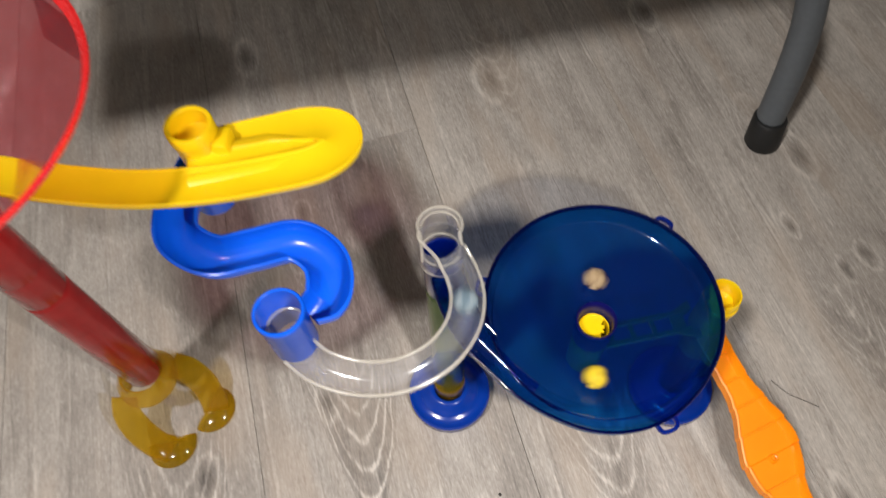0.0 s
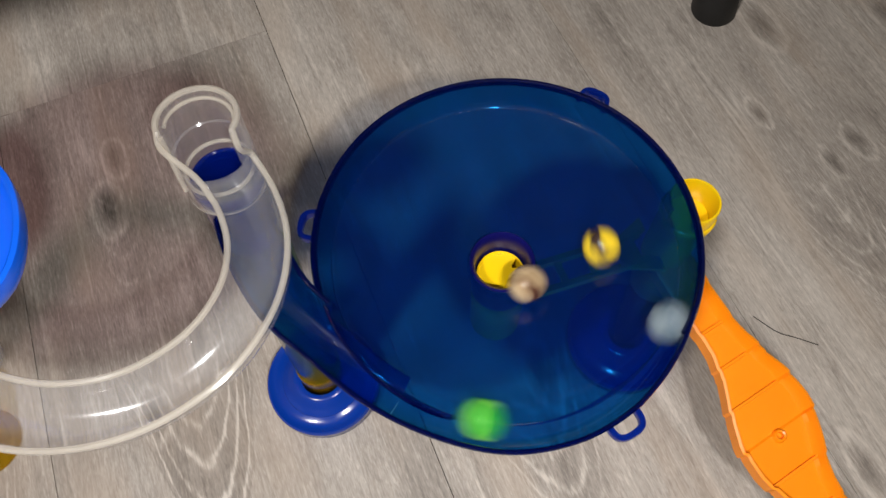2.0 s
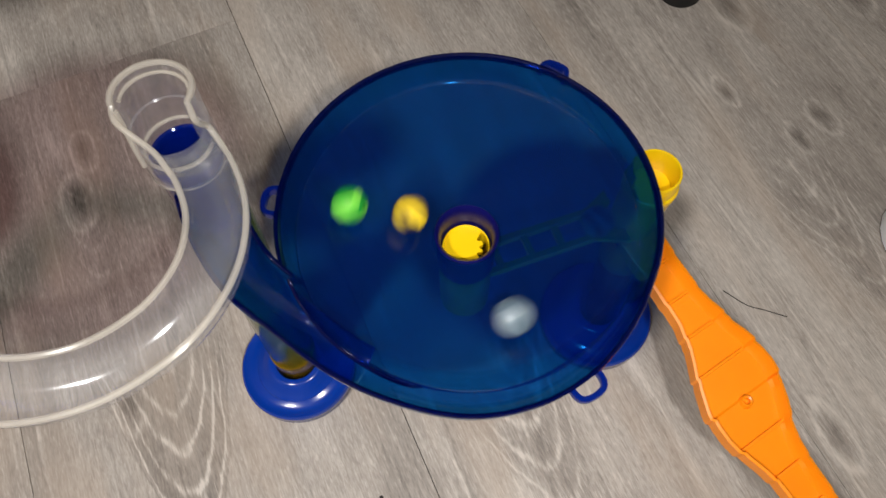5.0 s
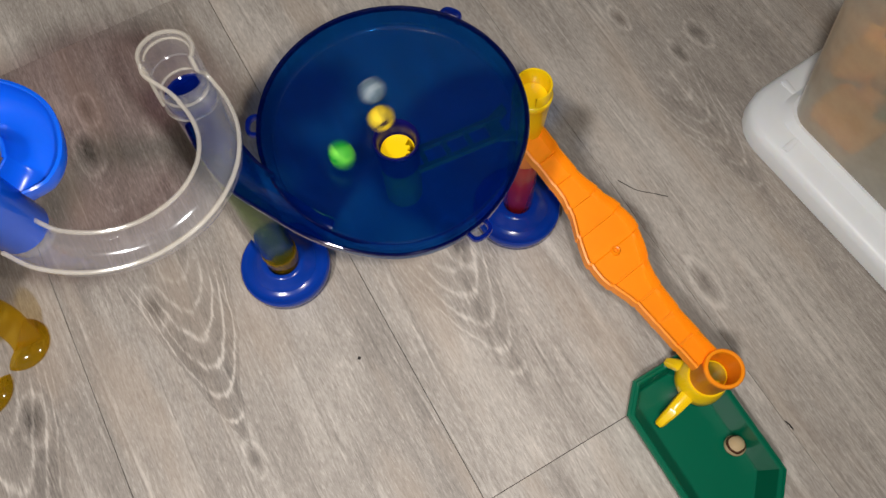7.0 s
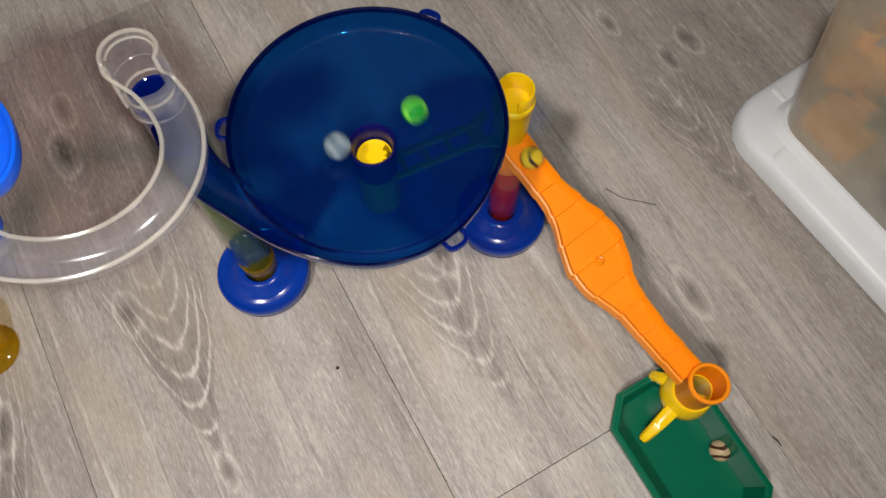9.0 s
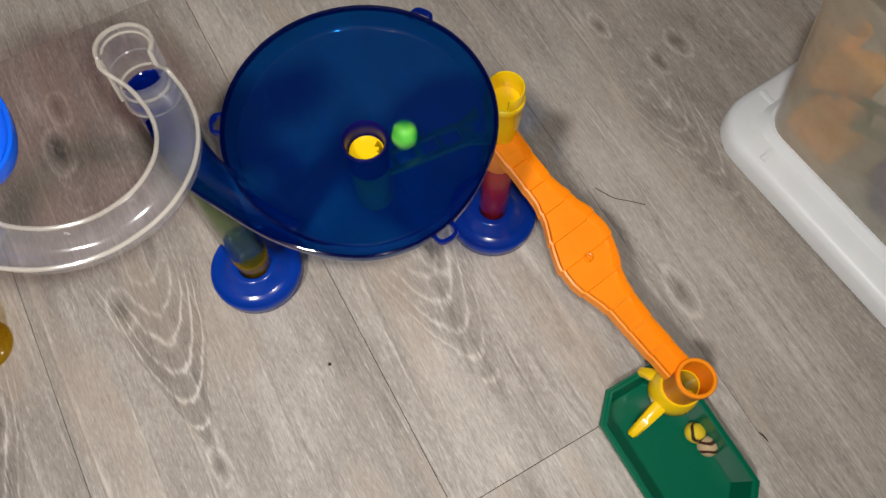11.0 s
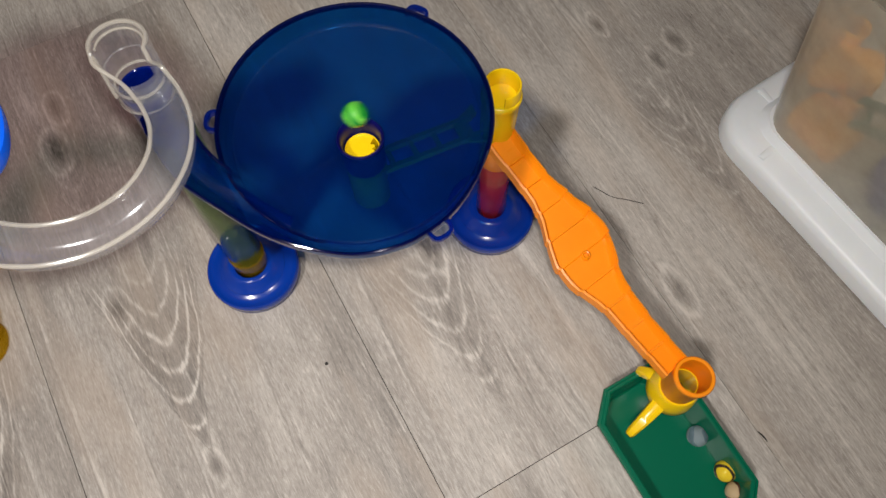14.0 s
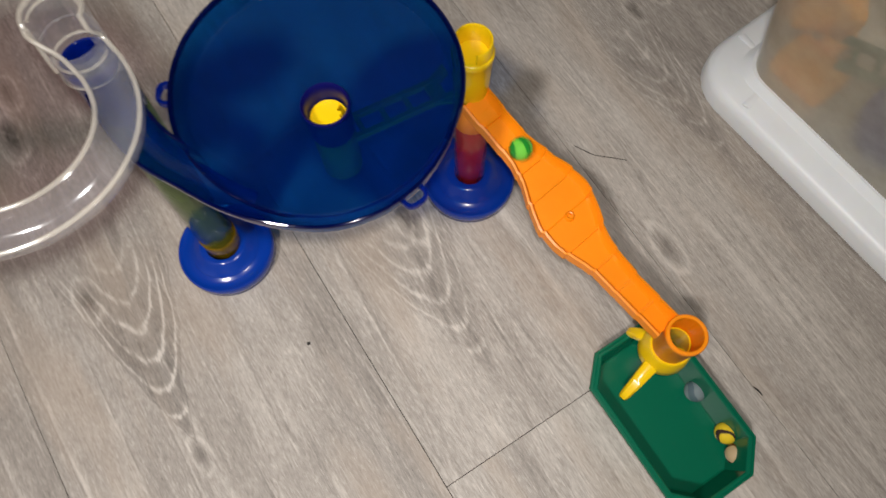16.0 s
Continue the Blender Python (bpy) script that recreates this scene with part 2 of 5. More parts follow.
def plain(name, color, rough=0.8, scale=30.0, spread=0.1, metal=0.0):
    m, tree, p = mat_base(name)
    co = add(tree, "ShaderNodeTexCoord")
    t = add(tree, "ShaderNodeTexNoise", Scale=scale, Detail=6.0)
    tree.links.new(co.outputs["Object"], t.inputs["Vector"])
    ramp = add(tree, "ShaderNodeValToRGB")
    tree.links.new(t.outputs["Fac"], ramp.inputs[0])
    ramp.color_ramp.elements[0].position, ramp.color_ramp.elements[1].position = 0.25, 0.75
    ramp.color_ramp.elements[0].color = (*[c * (1 - spread) for c in color], 1)
    ramp.color_ramp.elements[1].color = (*[min(1, c * (1 + spread)) for c in color], 1)
    tree.links.new(ramp.outputs[0], p.inputs["Base Color"])
    p.inputs["Roughness"].default_value, p.inputs["Metallic"].default_value = rough, metal
    bump = add(tree, "ShaderNodeBump", Strength=0.1, Distance=0.001)
    tree.links.new(t.outputs["Fac"], bump.inputs["Height"])
    tree.links.new(bump.outputs[0], p.inputs["Normal"])
    return m


WOOD = wood_floor()
YELLOW = plastic("yellow_plastic", (0.86, 0.56, 0.005), 0.22, 0.1)
BLUE = plastic("blue_plastic", (0.003, 0.095, 0.66), 0.22, 0.06)
NAVY = plastic("base_blue_plastic", (0.002, 0.034, 0.29), 0.17, 0.0, 0.04)
ORANGE = plastic("orange_plastic", (0.93, 0.268, 0.002), 0.38, 0.06)
GREEN = plastic("green_plastic", (0.0006, 0.118, 0.060), 0.22, 0.0, 0.02)
WHITE = plastic("white_plastic", (0.85, 0.87, 0.88), 0.38, 0.1, 0.03)
FUNNEL = tinted("deep_blue_clear_plastic", (0.085, 0.395, 0.69), (0.001, 0.048, 0.40), 0.14, 0.07)
DEEP = plastic("dark_navy_plastic", (0.004, 0.004, 0.075), 0.3, 0.0, 0.0)
DEEP.node_tree.nodes["Principled BSDF"].inputs["Specular IOR Level"].default_value = 0.12
RIM_BLUE = tinted("thick_blue_clear_plastic", (0.02, 0.09, 0.34), (0.001, 0.010, 0.20), 0.22, 0.05)
CUP_BLUE = tinted("bright_blue_clear_plastic", (0.05, 0.20, 0.62), (0.002, 0.030, 0.45), 0.30, 0.06)
CLEAR = tinted("clear_plastic", (0.985, 0.985, 0.99), (0.90, 0.89, 0.90), 0.078, 0.14)
MILKY = tinted("milky_plastic_edge", (0.96, 0.95, 0.91), (0.92, 0.86, 0.77), 0.34, 0.15)
RED_CLEAR = tinted("red_clear_plastic", (0.85, 0.12, 0.10), (0.62, 0.026, 0.026), 0.85, 0.16)
RED_THIN = tinted("red_cone_plastic", (0.87, 0.69, 0.73), (0.72, 0.05, 0.07), 0.22, 0.15)
RED_RIM = plastic("red_plastic", (0.85, 0.025, 0.025), 0.25, 0.2)
AMBER = tinted("amber_clear_plastic", (0.94, 0.79, 0.28), (0.70, 0.47, 0.012), 0.24, 0.08)
GREEN_CLEAR = tinted("green_clear_plastic", (0.52, 0.72, 0.32), (0.15, 0.24, 0.04), 0.58, 0.10)
FROST = tinted("frosted_plastic", (0.97, 0.96, 0.93), (0.92, 0.87, 0.75), 0.30, 0.35)
# copy of the orange, paled to offset the shade behind the frosted wall
PALE_ORANGE = plastic("paled_orange_plastic", (0.92, 0.42, 0.03), 0.3, 0.1)
STEEL = plain("grey_painted_steel", (0.105, 0.115, 0.125), 0.42, 200.0, 0.08)
RUBBER = plain("black_rubber", (0.012, 0.012, 0.012), 0.55, 120.0, 0.2)
SLAB_DARK = plain("shade_slab_dark", (0.05, 0.05, 0.055), 0.95, 300.0, 0.25)
WALL = plain("wall_paint", (0.38, 0.37, 0.35), 0.9, 6.0, 0.04)
DARK = plain("dark_speck", (0.02, 0.017, 0.015), 0.8)
SHADE = plain("lamp_shade_white", (0.8, 0.8, 0.78), 0.5)
GAP = plain("joint_dark", (0.035, 0.03, 0.027), 0.9)


# ---- mesh helpers ----
def part(name, bm, material, parent=None, label="", smooth=40):
    me = bpy.data.meshes.new(name)
    bmesh.ops.recalc_face_normals(bm, faces=bm.faces[:])
    bm.to_mesh(me)
    bm.free()
    me.materials.append(material)
    if smooth:
        me.shade_smooth()
        me.set_sharp_from_angle(angle=radians(smooth))
    ob = new(name, me)
    if parent is not None:
        ob.parent = parent
    if label:
        tagged(ob, label)
    return ob


def thing(name, m, label, category, group="", kind=""):
    ob = new(name)
    ob.empty_display_size = 0.01
    ob.matrix_world = m
    return tagged(ob, label, category, group, kind)


def mesh_of(verts, faces):
    bm = bmesh.new()
    vs = [bm.verts.new(v) for v in verts]
    for f in faces:
        try:
            bm.faces.new([vs[i] for i in f])
        except ValueError:
            pass
    return bm


def lathe(profile, seg=48, at=(0, 0, 0), arc=None, ends=True):
    """A closed outline (r, z) turned about z; arc in degrees leaves the turn open."""
    k = len(profile)
    a0, a1 = arc if arc else (0, 360)
    steps = seg if arc is None else seg + 1
    verts = []
    for i in range(steps):
        a = radians(a0 + (a1 - a0) * i / seg)
        verts += [(at[0] + r * math.cos(a), at[1] + r * math.sin(a), at[2] + z) for r, z in profile]
    faces = []
    for i in range(seg):
        j = (i + 1) % steps
        for q in range(k):
            w = (q + 1) % k
            faces.append((i * k + q, j * k + q, j * k + w, i * k + w))
    if arc and ends:
        faces.append(tuple(range(k)))
        faces.append(tuple(range((steps - 1) * k, steps * k)))
    bm = mesh_of(verts, faces)
    bmesh.ops.remove_doubles(bm, verts=bm.verts[:], dist=1e-6)
    return bm


def glide(points, steps=8):
    """A smooth line through the points."""
    p = [Vector(q) for q in points]
    p = [2 * p[0] - p[1]] + p + [2 * p[-1] - p[-2]]
    line = []
    for i in range(1, len(p) - 2):
        for s in range(steps):
            t = s / steps
            line.append(0.5 * (2 * p[i] + (p[i + 1] - p[i - 1]) * t + (2 * p[i - 1] - 5 * p[i] + 4 * p[i + 1] - p[i + 2]) * t * t
                               + (3 * p[i] - p[i - 1] - 3 * p[i + 1] + p[i + 2]) * t ** 3))
    line.append(p[-2])
    return line


def sweep(section, line, cap=True, widths=None):
    """A closed section (side, up) drawn along a line, kept upright."""
    k, n = len(section), len(line)
    verts, faces = [], []
    for i, q in enumerate(line):
        d = line[min(i + 1, n - 1)] - line[max(i - 1, 0)]
        side = Vector((d.y, -d.x, 0)).normalized()
        up = side.cross(d.normalized())
        w = widths[i] if widths else 1.0
        verts += [q + side * (s * w) + up * h for s, h in section]
    for i in range(n - 1):
        for a in range(k):
            b = (a + 1) % k
            faces.append((i * k + a, i * k + b, (i + 1) * k + b, (i + 1) * k + a))
    if cap:
        faces += [tuple(range(k)), tuple(range((n - 1) * k, n * k))]
    return mesh_of(verts, faces)


def tube_along(line, radius, seg=20):
    ring = [(radius * math.cos(2 * math.pi * i / seg), radius * math.sin(2 * math.pi * i / seg)) for i in range(seg)]
    return sweep(ring, line)


def gutter(r, wall, lip, n=14, bead=0.0006):
    """The section of a half-pipe, rounded below, with upright sides of height lip."""
    outer = [(r * math.cos(math.pi + math.pi * i / n), r * math.sin(math.pi + math.pi * i / n)) for i in range(n + 1)]
    q = r - wall
    inner = [(q * math.cos(2 * math.pi - math.pi * i / n), q * math.sin(2 * math.pi - math.pi * i / n)) for i in range(n + 1)]
    return ([(-r - bead, lip)] + [(-r - bead, lip - 0.0012), (-r, lip - 0.0016)] + outer + [(r, lip - 0.0016), (r + bead, lip - 0.0012), (r + bead, lip)]
            + [(r - wall * 0.5, lip + 0.0005), (q, lip)] + inner + [(-q, lip), (-r + wall * 0.5, lip + 0.0005)])


def box_bm(sx, sy, sz, at=(0, 0, 0), bevel=0.0):
    bm = bmesh.new()
    bmesh.ops.create_cube(bm, size=1.0)
    for v in bm.verts:
        v.co = Vector((v.co.x * sx + at[0], v.co.y * sy + at[1], v.co.z * sz + at[2]))
    if bevel:
        bmesh.ops.bevel(bm, geom=bm.edges[:], offset=bevel, segments=2, affect="EDGES", profile=0.5)
    return bm


def sleeve(r, wall, z0, z1, collar=0.0, collar_h=0.004):
    """The outline of an open tube, with a thicker collar at its top."""
    q = r - wall
    c = r + collar
    return [(q, z0), (r - 0.0004, z0), (r, z0 + 0.0006), (r, z1 - collar_h - 0.001), (c, z1 - collar_h), (c, z1 - 0.0008),
            (c - 0.0006, z1), (q + 0.0006, z1), (q, z1 - 0.0006)]


def extrude_outline(outline, z0, z1):
    k = len(outline)
    verts = [(x, y, z0) for x, y in outline] + [(x, y, z1) for x, y in outline]
    faces = [tuple(range(k)), tuple(range(k, 2 * k))] + [(i, (i + 1) % k, k + (i + 1) % k, k + i) for i in range(k)]
    return mesh_of(verts, faces)


def shell_of(loops):
    """Skins a list of equal outlines, the first and the last of them closed."""
    k = len(loops[0])
    verts = [v for loop in loops for v in loop]
    faces = [tuple(range(k)), tuple(range((len(loops) - 1) * k, len(loops) * k))]
    for i in range(len(loops) - 1):
        faces += [(i * k + a, i * k + (a + 1) % k, (i + 1) * k + (a + 1) % k, (i + 1) * k + a) for a in range(k)]
    return mesh_of(verts, faces)


# ---- the room ----
def room():
    x0, x1, y0, y1, top = -1.9, 2.1, -1.8, 2.2, 2.4
    cx, cy = (x0 + x1) / 2, (y0 + y1) / 2
    floor = part("floor", box_bm(x1 - x0, y1 - y0, 0.1, (cx, cy, -0.0535)), GAP, None, "grey-brown wood laminate floor with fine dark joints", 0)
    tagged(floor, category="floor", kind="structure")
    for name, sx, sy, ax, ay in (("wall_north", x1 - x0 + 0.2, 0.1, cx, y1 + 0.05), ("wall_south", x1 - x0 + 0.2, 0.1, cx, y0 - 0.05),
                                 ("wall_east", 0.1, y1 - y0, x1 + 0.05, cy), ("wall_west", 0.1, y1 - y0, x0 - 0.05, cy)):
        tagged(part(name, box_bm(sx, sy, top + 0.1, (ax, ay, top / 2 - 0.05)), WALL, None, "plain painted room wall", 0), category="wall", kind="structure")
    tagged(part("ceiling", box_bm(x1 - x0 + 0.2, y1 - y0 + 0.2, 0.1, (cx, cy, top + 0.05)), WALL, None, "plain white room ceiling", 0), category="ceiling", kind="structure")
    return floor


def planks(floor):
    width, gap = 0.2225, 0.0004
    meshes = {}
    seam = 0.1215
    starts = {-1: -0.531, 0: 0.0055, -2: 0.35, 1: -0.74, 2: 0.3}
    for row in range(-12, 12):
        n0 = seam + row * width
        first = starts.get(row, -0.9 + 0.37 * (row % 4))
        for j in range(-4, 4):
            length = 1.2
            u0 = first + j * length
            cu, cn = u0 + length / 2, n0 + width / 2
            wx, wy = PLANK_U[0] * cu + PLANK_N[0] * cn, PLANK_U[1] * cu + PLANK_N[1] * cn
            spread_x, spread_y = 0.29, 0.62
            if not (-1.9 - spread_x < wx < 2.1 + spread_x and -1.8 - spread_y < wy < 2.2 + spread_y):
                continue
            if not (-1.9 + spread_x < wx < 2.1 - spread_x and -1.8 + spread_y < wy < 2.2 - spread_y):
                # boards at the walls are sawn off along them
                bm = box_bm(width - gap, length - gap, 0.008, (0, 0, -0.004))
                bmesh.ops.transform(bm, matrix=pose(wx, wy, 0, 0, 0, math.degrees(PLANK_TURN)), verts=bm.verts[:])
                for co, no in (((-1.9, 0, 0), (-1, 0, 0)), ((2.1, 0, 0), (1, 0, 0)), ((0, -1.8, 0), (0, -1, 0)), ((0, 2.2, 0), (0, 1, 0))):
                    bmesh.ops.bisect_plane(bm, geom=bm.verts[:] + bm.edges[:] + bm.faces[:], plane_co=co, plane_no=no, clear_outer=True)
                if len(bm.faces) > 2:
                    part("plank", bm, WOOD, floor, smooth=0)
                else:
                    bm.free()
                continue
            if "plank" not in meshes:
                bm = box_bm(width - gap, length - gap, 0.008, (0, 0, -0.004), 0.0003)
                ob = part("plank", bm, WOOD, floor, smooth=0)
                meshes["plank"] = ob.data
            else:
                ob = new("plank", meshes["plank"])
                ob.parent = floor
            ob.matrix_world = pose(wx, wy, 0, 0, 0, math.degrees(PLANK_TURN))


def ceiling_lamp():
    t = thing("ceiling_lamp", pose(-0.80, -0.56, 2.4), "round white ceiling lamp over the floor", "lamp")
    part("rim", lathe([(0.255, -0.03), (0.275, -0.03), (0.28, -0.025), (0.28, 0.0), (0.255, 0.0)], 48), SHADE, t)
    part("mount", lathe([(0.0, -0.008), (0.25, -0.008), (0.25, 0.0), (0.0, 0.0)], 48), SHADE, t)


FLOOR = room()
ceiling_lamp()


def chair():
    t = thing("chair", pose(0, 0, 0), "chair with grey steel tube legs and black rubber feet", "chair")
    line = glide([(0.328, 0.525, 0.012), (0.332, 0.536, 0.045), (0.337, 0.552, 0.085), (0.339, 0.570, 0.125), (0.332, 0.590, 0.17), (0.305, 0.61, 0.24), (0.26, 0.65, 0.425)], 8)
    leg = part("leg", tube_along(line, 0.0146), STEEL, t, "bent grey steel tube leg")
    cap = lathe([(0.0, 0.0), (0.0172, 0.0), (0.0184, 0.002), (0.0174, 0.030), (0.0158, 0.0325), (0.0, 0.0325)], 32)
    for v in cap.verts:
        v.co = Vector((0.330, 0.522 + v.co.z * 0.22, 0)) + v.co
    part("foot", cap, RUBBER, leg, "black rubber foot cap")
    # unseen: three more legs and a slab, added to shade the far floor
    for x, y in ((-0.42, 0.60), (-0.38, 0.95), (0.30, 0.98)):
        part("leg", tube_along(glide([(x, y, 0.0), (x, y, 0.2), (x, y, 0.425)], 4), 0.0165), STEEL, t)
    shade_slab = box_bm(0.84, 0.5, 0.05, (0, 0, 0.45), 0.012)
    bmesh.ops.transform(shade_slab, matrix=pose(-0.14, 0.68, 0, 0, 0, 13.7), verts=shade_slab.verts[:])
    part("shade_slab", shade_slab, SLAB_DARK, t, "unseen dark slab added to shade the far floor")


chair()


# ---- storage box ----
def rounded(sx, sy, r, z, n=6):
    pts = []
    for cx, cy, a0 in ((sx - r, sy - r, 0), (-sx + r, sy - r, 90), (-sx + r, -sy + r, 180), (sx - r, -sy + r, 270)):
        for i in range(n + 1):
            a = radians(a0 + 90 * i / n)
            pts.append((cx + r * math.cos(a), cy + r * math.sin(a), z))
    return pts


def storage_box():
    t = thing("storage_box", pose(0.6105, 0.149, 0, 0, 0, 21.5), "frosted clear storage box with a rounded white base", "storage box")
    sx, sy = 0.15, 0.214
    lid = shell_of([rounded(sx - 0.006, sy - 0.006, 0.036, 0.0), rounded(sx, sy, 0.040, 0.003), rounded(sx, sy, 0.040, 0.015), rounded(sx - 0.002, sy - 0.002, 0.039, 0.0195), rounded(sx - 0.006, sy - 0.006, 0.036, 0.0222),
                    rounded(sx - 0.014, sy - 0.014, 0.031, 0.0236), rounded(sx - 0.022, sy - 0.022, 0.026, 0.0242), rounded(sx - 0.027, sy - 0.027, 0.024, 0.0300), rounded(sx - 0.030, sy - 0.030, 0.022, 0.0300), rounded(sx - 0.031, sy - 0.031, 0.022, 0.008)])
    part("base_rim", lid, WHITE, t, "white rounded base rim on the floor")
    for x, y, a in ((-sx + 0.0150, sy - 0.056, 8), (-sx + 0.052, sy - 0.0150, 84)):
        ridge = box_bm(0.016, 0.0060, 0.003, (0, 0, 0), 0.0014)
        bmesh.ops.transform(ridge, matrix=pose(x, y, 0.0230, 0, 0, a), verts=ridge.verts[:])
        part("ridge", ridge, WHITE, t, "small moulded ridge near the corner")
    body = shell_of([rounded(sx - 0.029, sy - 0.029, 0.024, 0.0305), rounded(sx - 0.004, sy - 0.004, 0.032, 0.19), rounded(sx - 0.006, sy - 0.006, 0.031, 0.196),
                     rounded(sx - 0.010, sy - 0.010, 0.029, 0.194), rounded(sx - 0.008, sy - 0.008, 0.030, 0.187), rounded(sx - 0.0315, sy - 0.0315, 0.0225, 0.0330)])
    part("body", body, FROST, t, "frosted see-through plastic body")


storage_box()


def stored_pieces():
    box = pose(0.6105, 0.149, 0, 0, 0, 21.5)
    for x, y, z, rz in ((-0.107, 0.146, 0.033, 0), (-0.070, 0.166, 0.052, 40), (-0.030, 0.150, 0.085, -20)):
        t = thing("stored_track", box @ pose(x, y, z, 0, 0, rz), "orange plastic track piece lying in the storage box", "track")
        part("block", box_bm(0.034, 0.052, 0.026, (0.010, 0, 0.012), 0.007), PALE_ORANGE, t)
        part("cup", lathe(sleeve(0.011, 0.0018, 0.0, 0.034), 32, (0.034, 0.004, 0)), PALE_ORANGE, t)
    g = thing("stored_ladder", box @ pose(-0.060, 0.098, 0.060, 12, 8, -58), "green plastic ladder track lying in the storage box", "track")
    for dy in (-0.010, 0.010):
        part("rail", box_bm(0.10, 0.005, 0.008, (0, dy, 0), 0.001), GREEN, g)
    for i in range(5):
        part("rung", box_bm(0.005, 0.018, 0.006, (-0.04 + 0.02 * i, 0, 0), 0.001), GREEN, g)
    part("plate", box_bm(0.045, 0.06, 0.012, (0.060, 0.020, 0), 0.004), GREEN, g)
    b = thing("spare_tower_foot", box @ pose(-0.080, 0.070, 0.040, 8, -10, 0), "round blue plastic foot lying in the storage box", "toy piece")
    part("disc", lathe([(0.0, 0.0), (0.032, 0.0), (0.033, 0.012), (0.018, 0.014), (0.014, 0.03), (0.0, 0.03)], 40), NAVY, b)


stored_pieces()


# ---- marble run pieces ----
A_POSE = pose(0.002, 0.240, 0, -4.8, 0.8, 0)
B_AT = (0.1955, 0.2495)
B_POSE = pose(0.1955, 0.2475, 0, -4.8, 0.8, 0)


def round_base(m, bore=0.0124):
    t = thing("round_base", m, "round dark blue plastic foot holding a marble tower", "base", "round tower feet")
    part("disc", lathe([(0.0250, 0.004), (0.0250, 0.0), (0.0350, 0.0), (0.0356, 0.0008), (0.0358, 0.0100), (0.0354, 0.0122), (0.0345, 0.0130), (0.0334, 0.0126), (0.0320, 0.0119), (0.0300, 0.0118), (0.0275, 0.0124), (0.0252, 0.0133)], 64), NAVY, t)
    part("hub", lathe([(0.0, 0.004), (0.0246, 0.004), (0.0251, 0.01335), (0.0228, 0.0146), (0.0205, 0.0164), (0.0184, 0.0186), (0.0166, 0.0200), (0.0150, 0.0204), (bore + 0.0005, 0.0196), (bore, 0.0178), (bore, 0.006), (0.0, 0.006)], 64), NAVY, t, "raised bell round the tube")
    return t


round_base(pose(0.002, 0.240, 0))
round_base(pose(0.1955, 0.2485, 0), 0.0110)


def column(name, m, z0, z1, material, label, r=0.0129, spigot=True):
    t = thing(name, m, label, "tube")
    part("tube", lathe(sleeve(r, 0.0015, z0, z1), 40), material, t)
    if spigot:
        part("spigot", lathe(sleeve(r - 0.0017, 0.0012, z1 - 0.004, z1 + 0.008), 40), material, t)
    return t


column("tower_tube", A_POSE, 0.0125, 0.188, GREEN_CLEAR, "tall dark green see-through plastic tube standing in the blue foot")
am = thing("collar_ring", A_POSE, "amber see-through ring at the foot of the green tube", "ring")
part("ring", lathe(sleeve(0.01325, 0.0003, 0.0165, 0.034), 40), AMBER, am)
column("tower_tube", B_POSE, 0.008, 0.089, RED_CLEAR, "red see-through plastic tube standing in the blue foot", 0.0116)


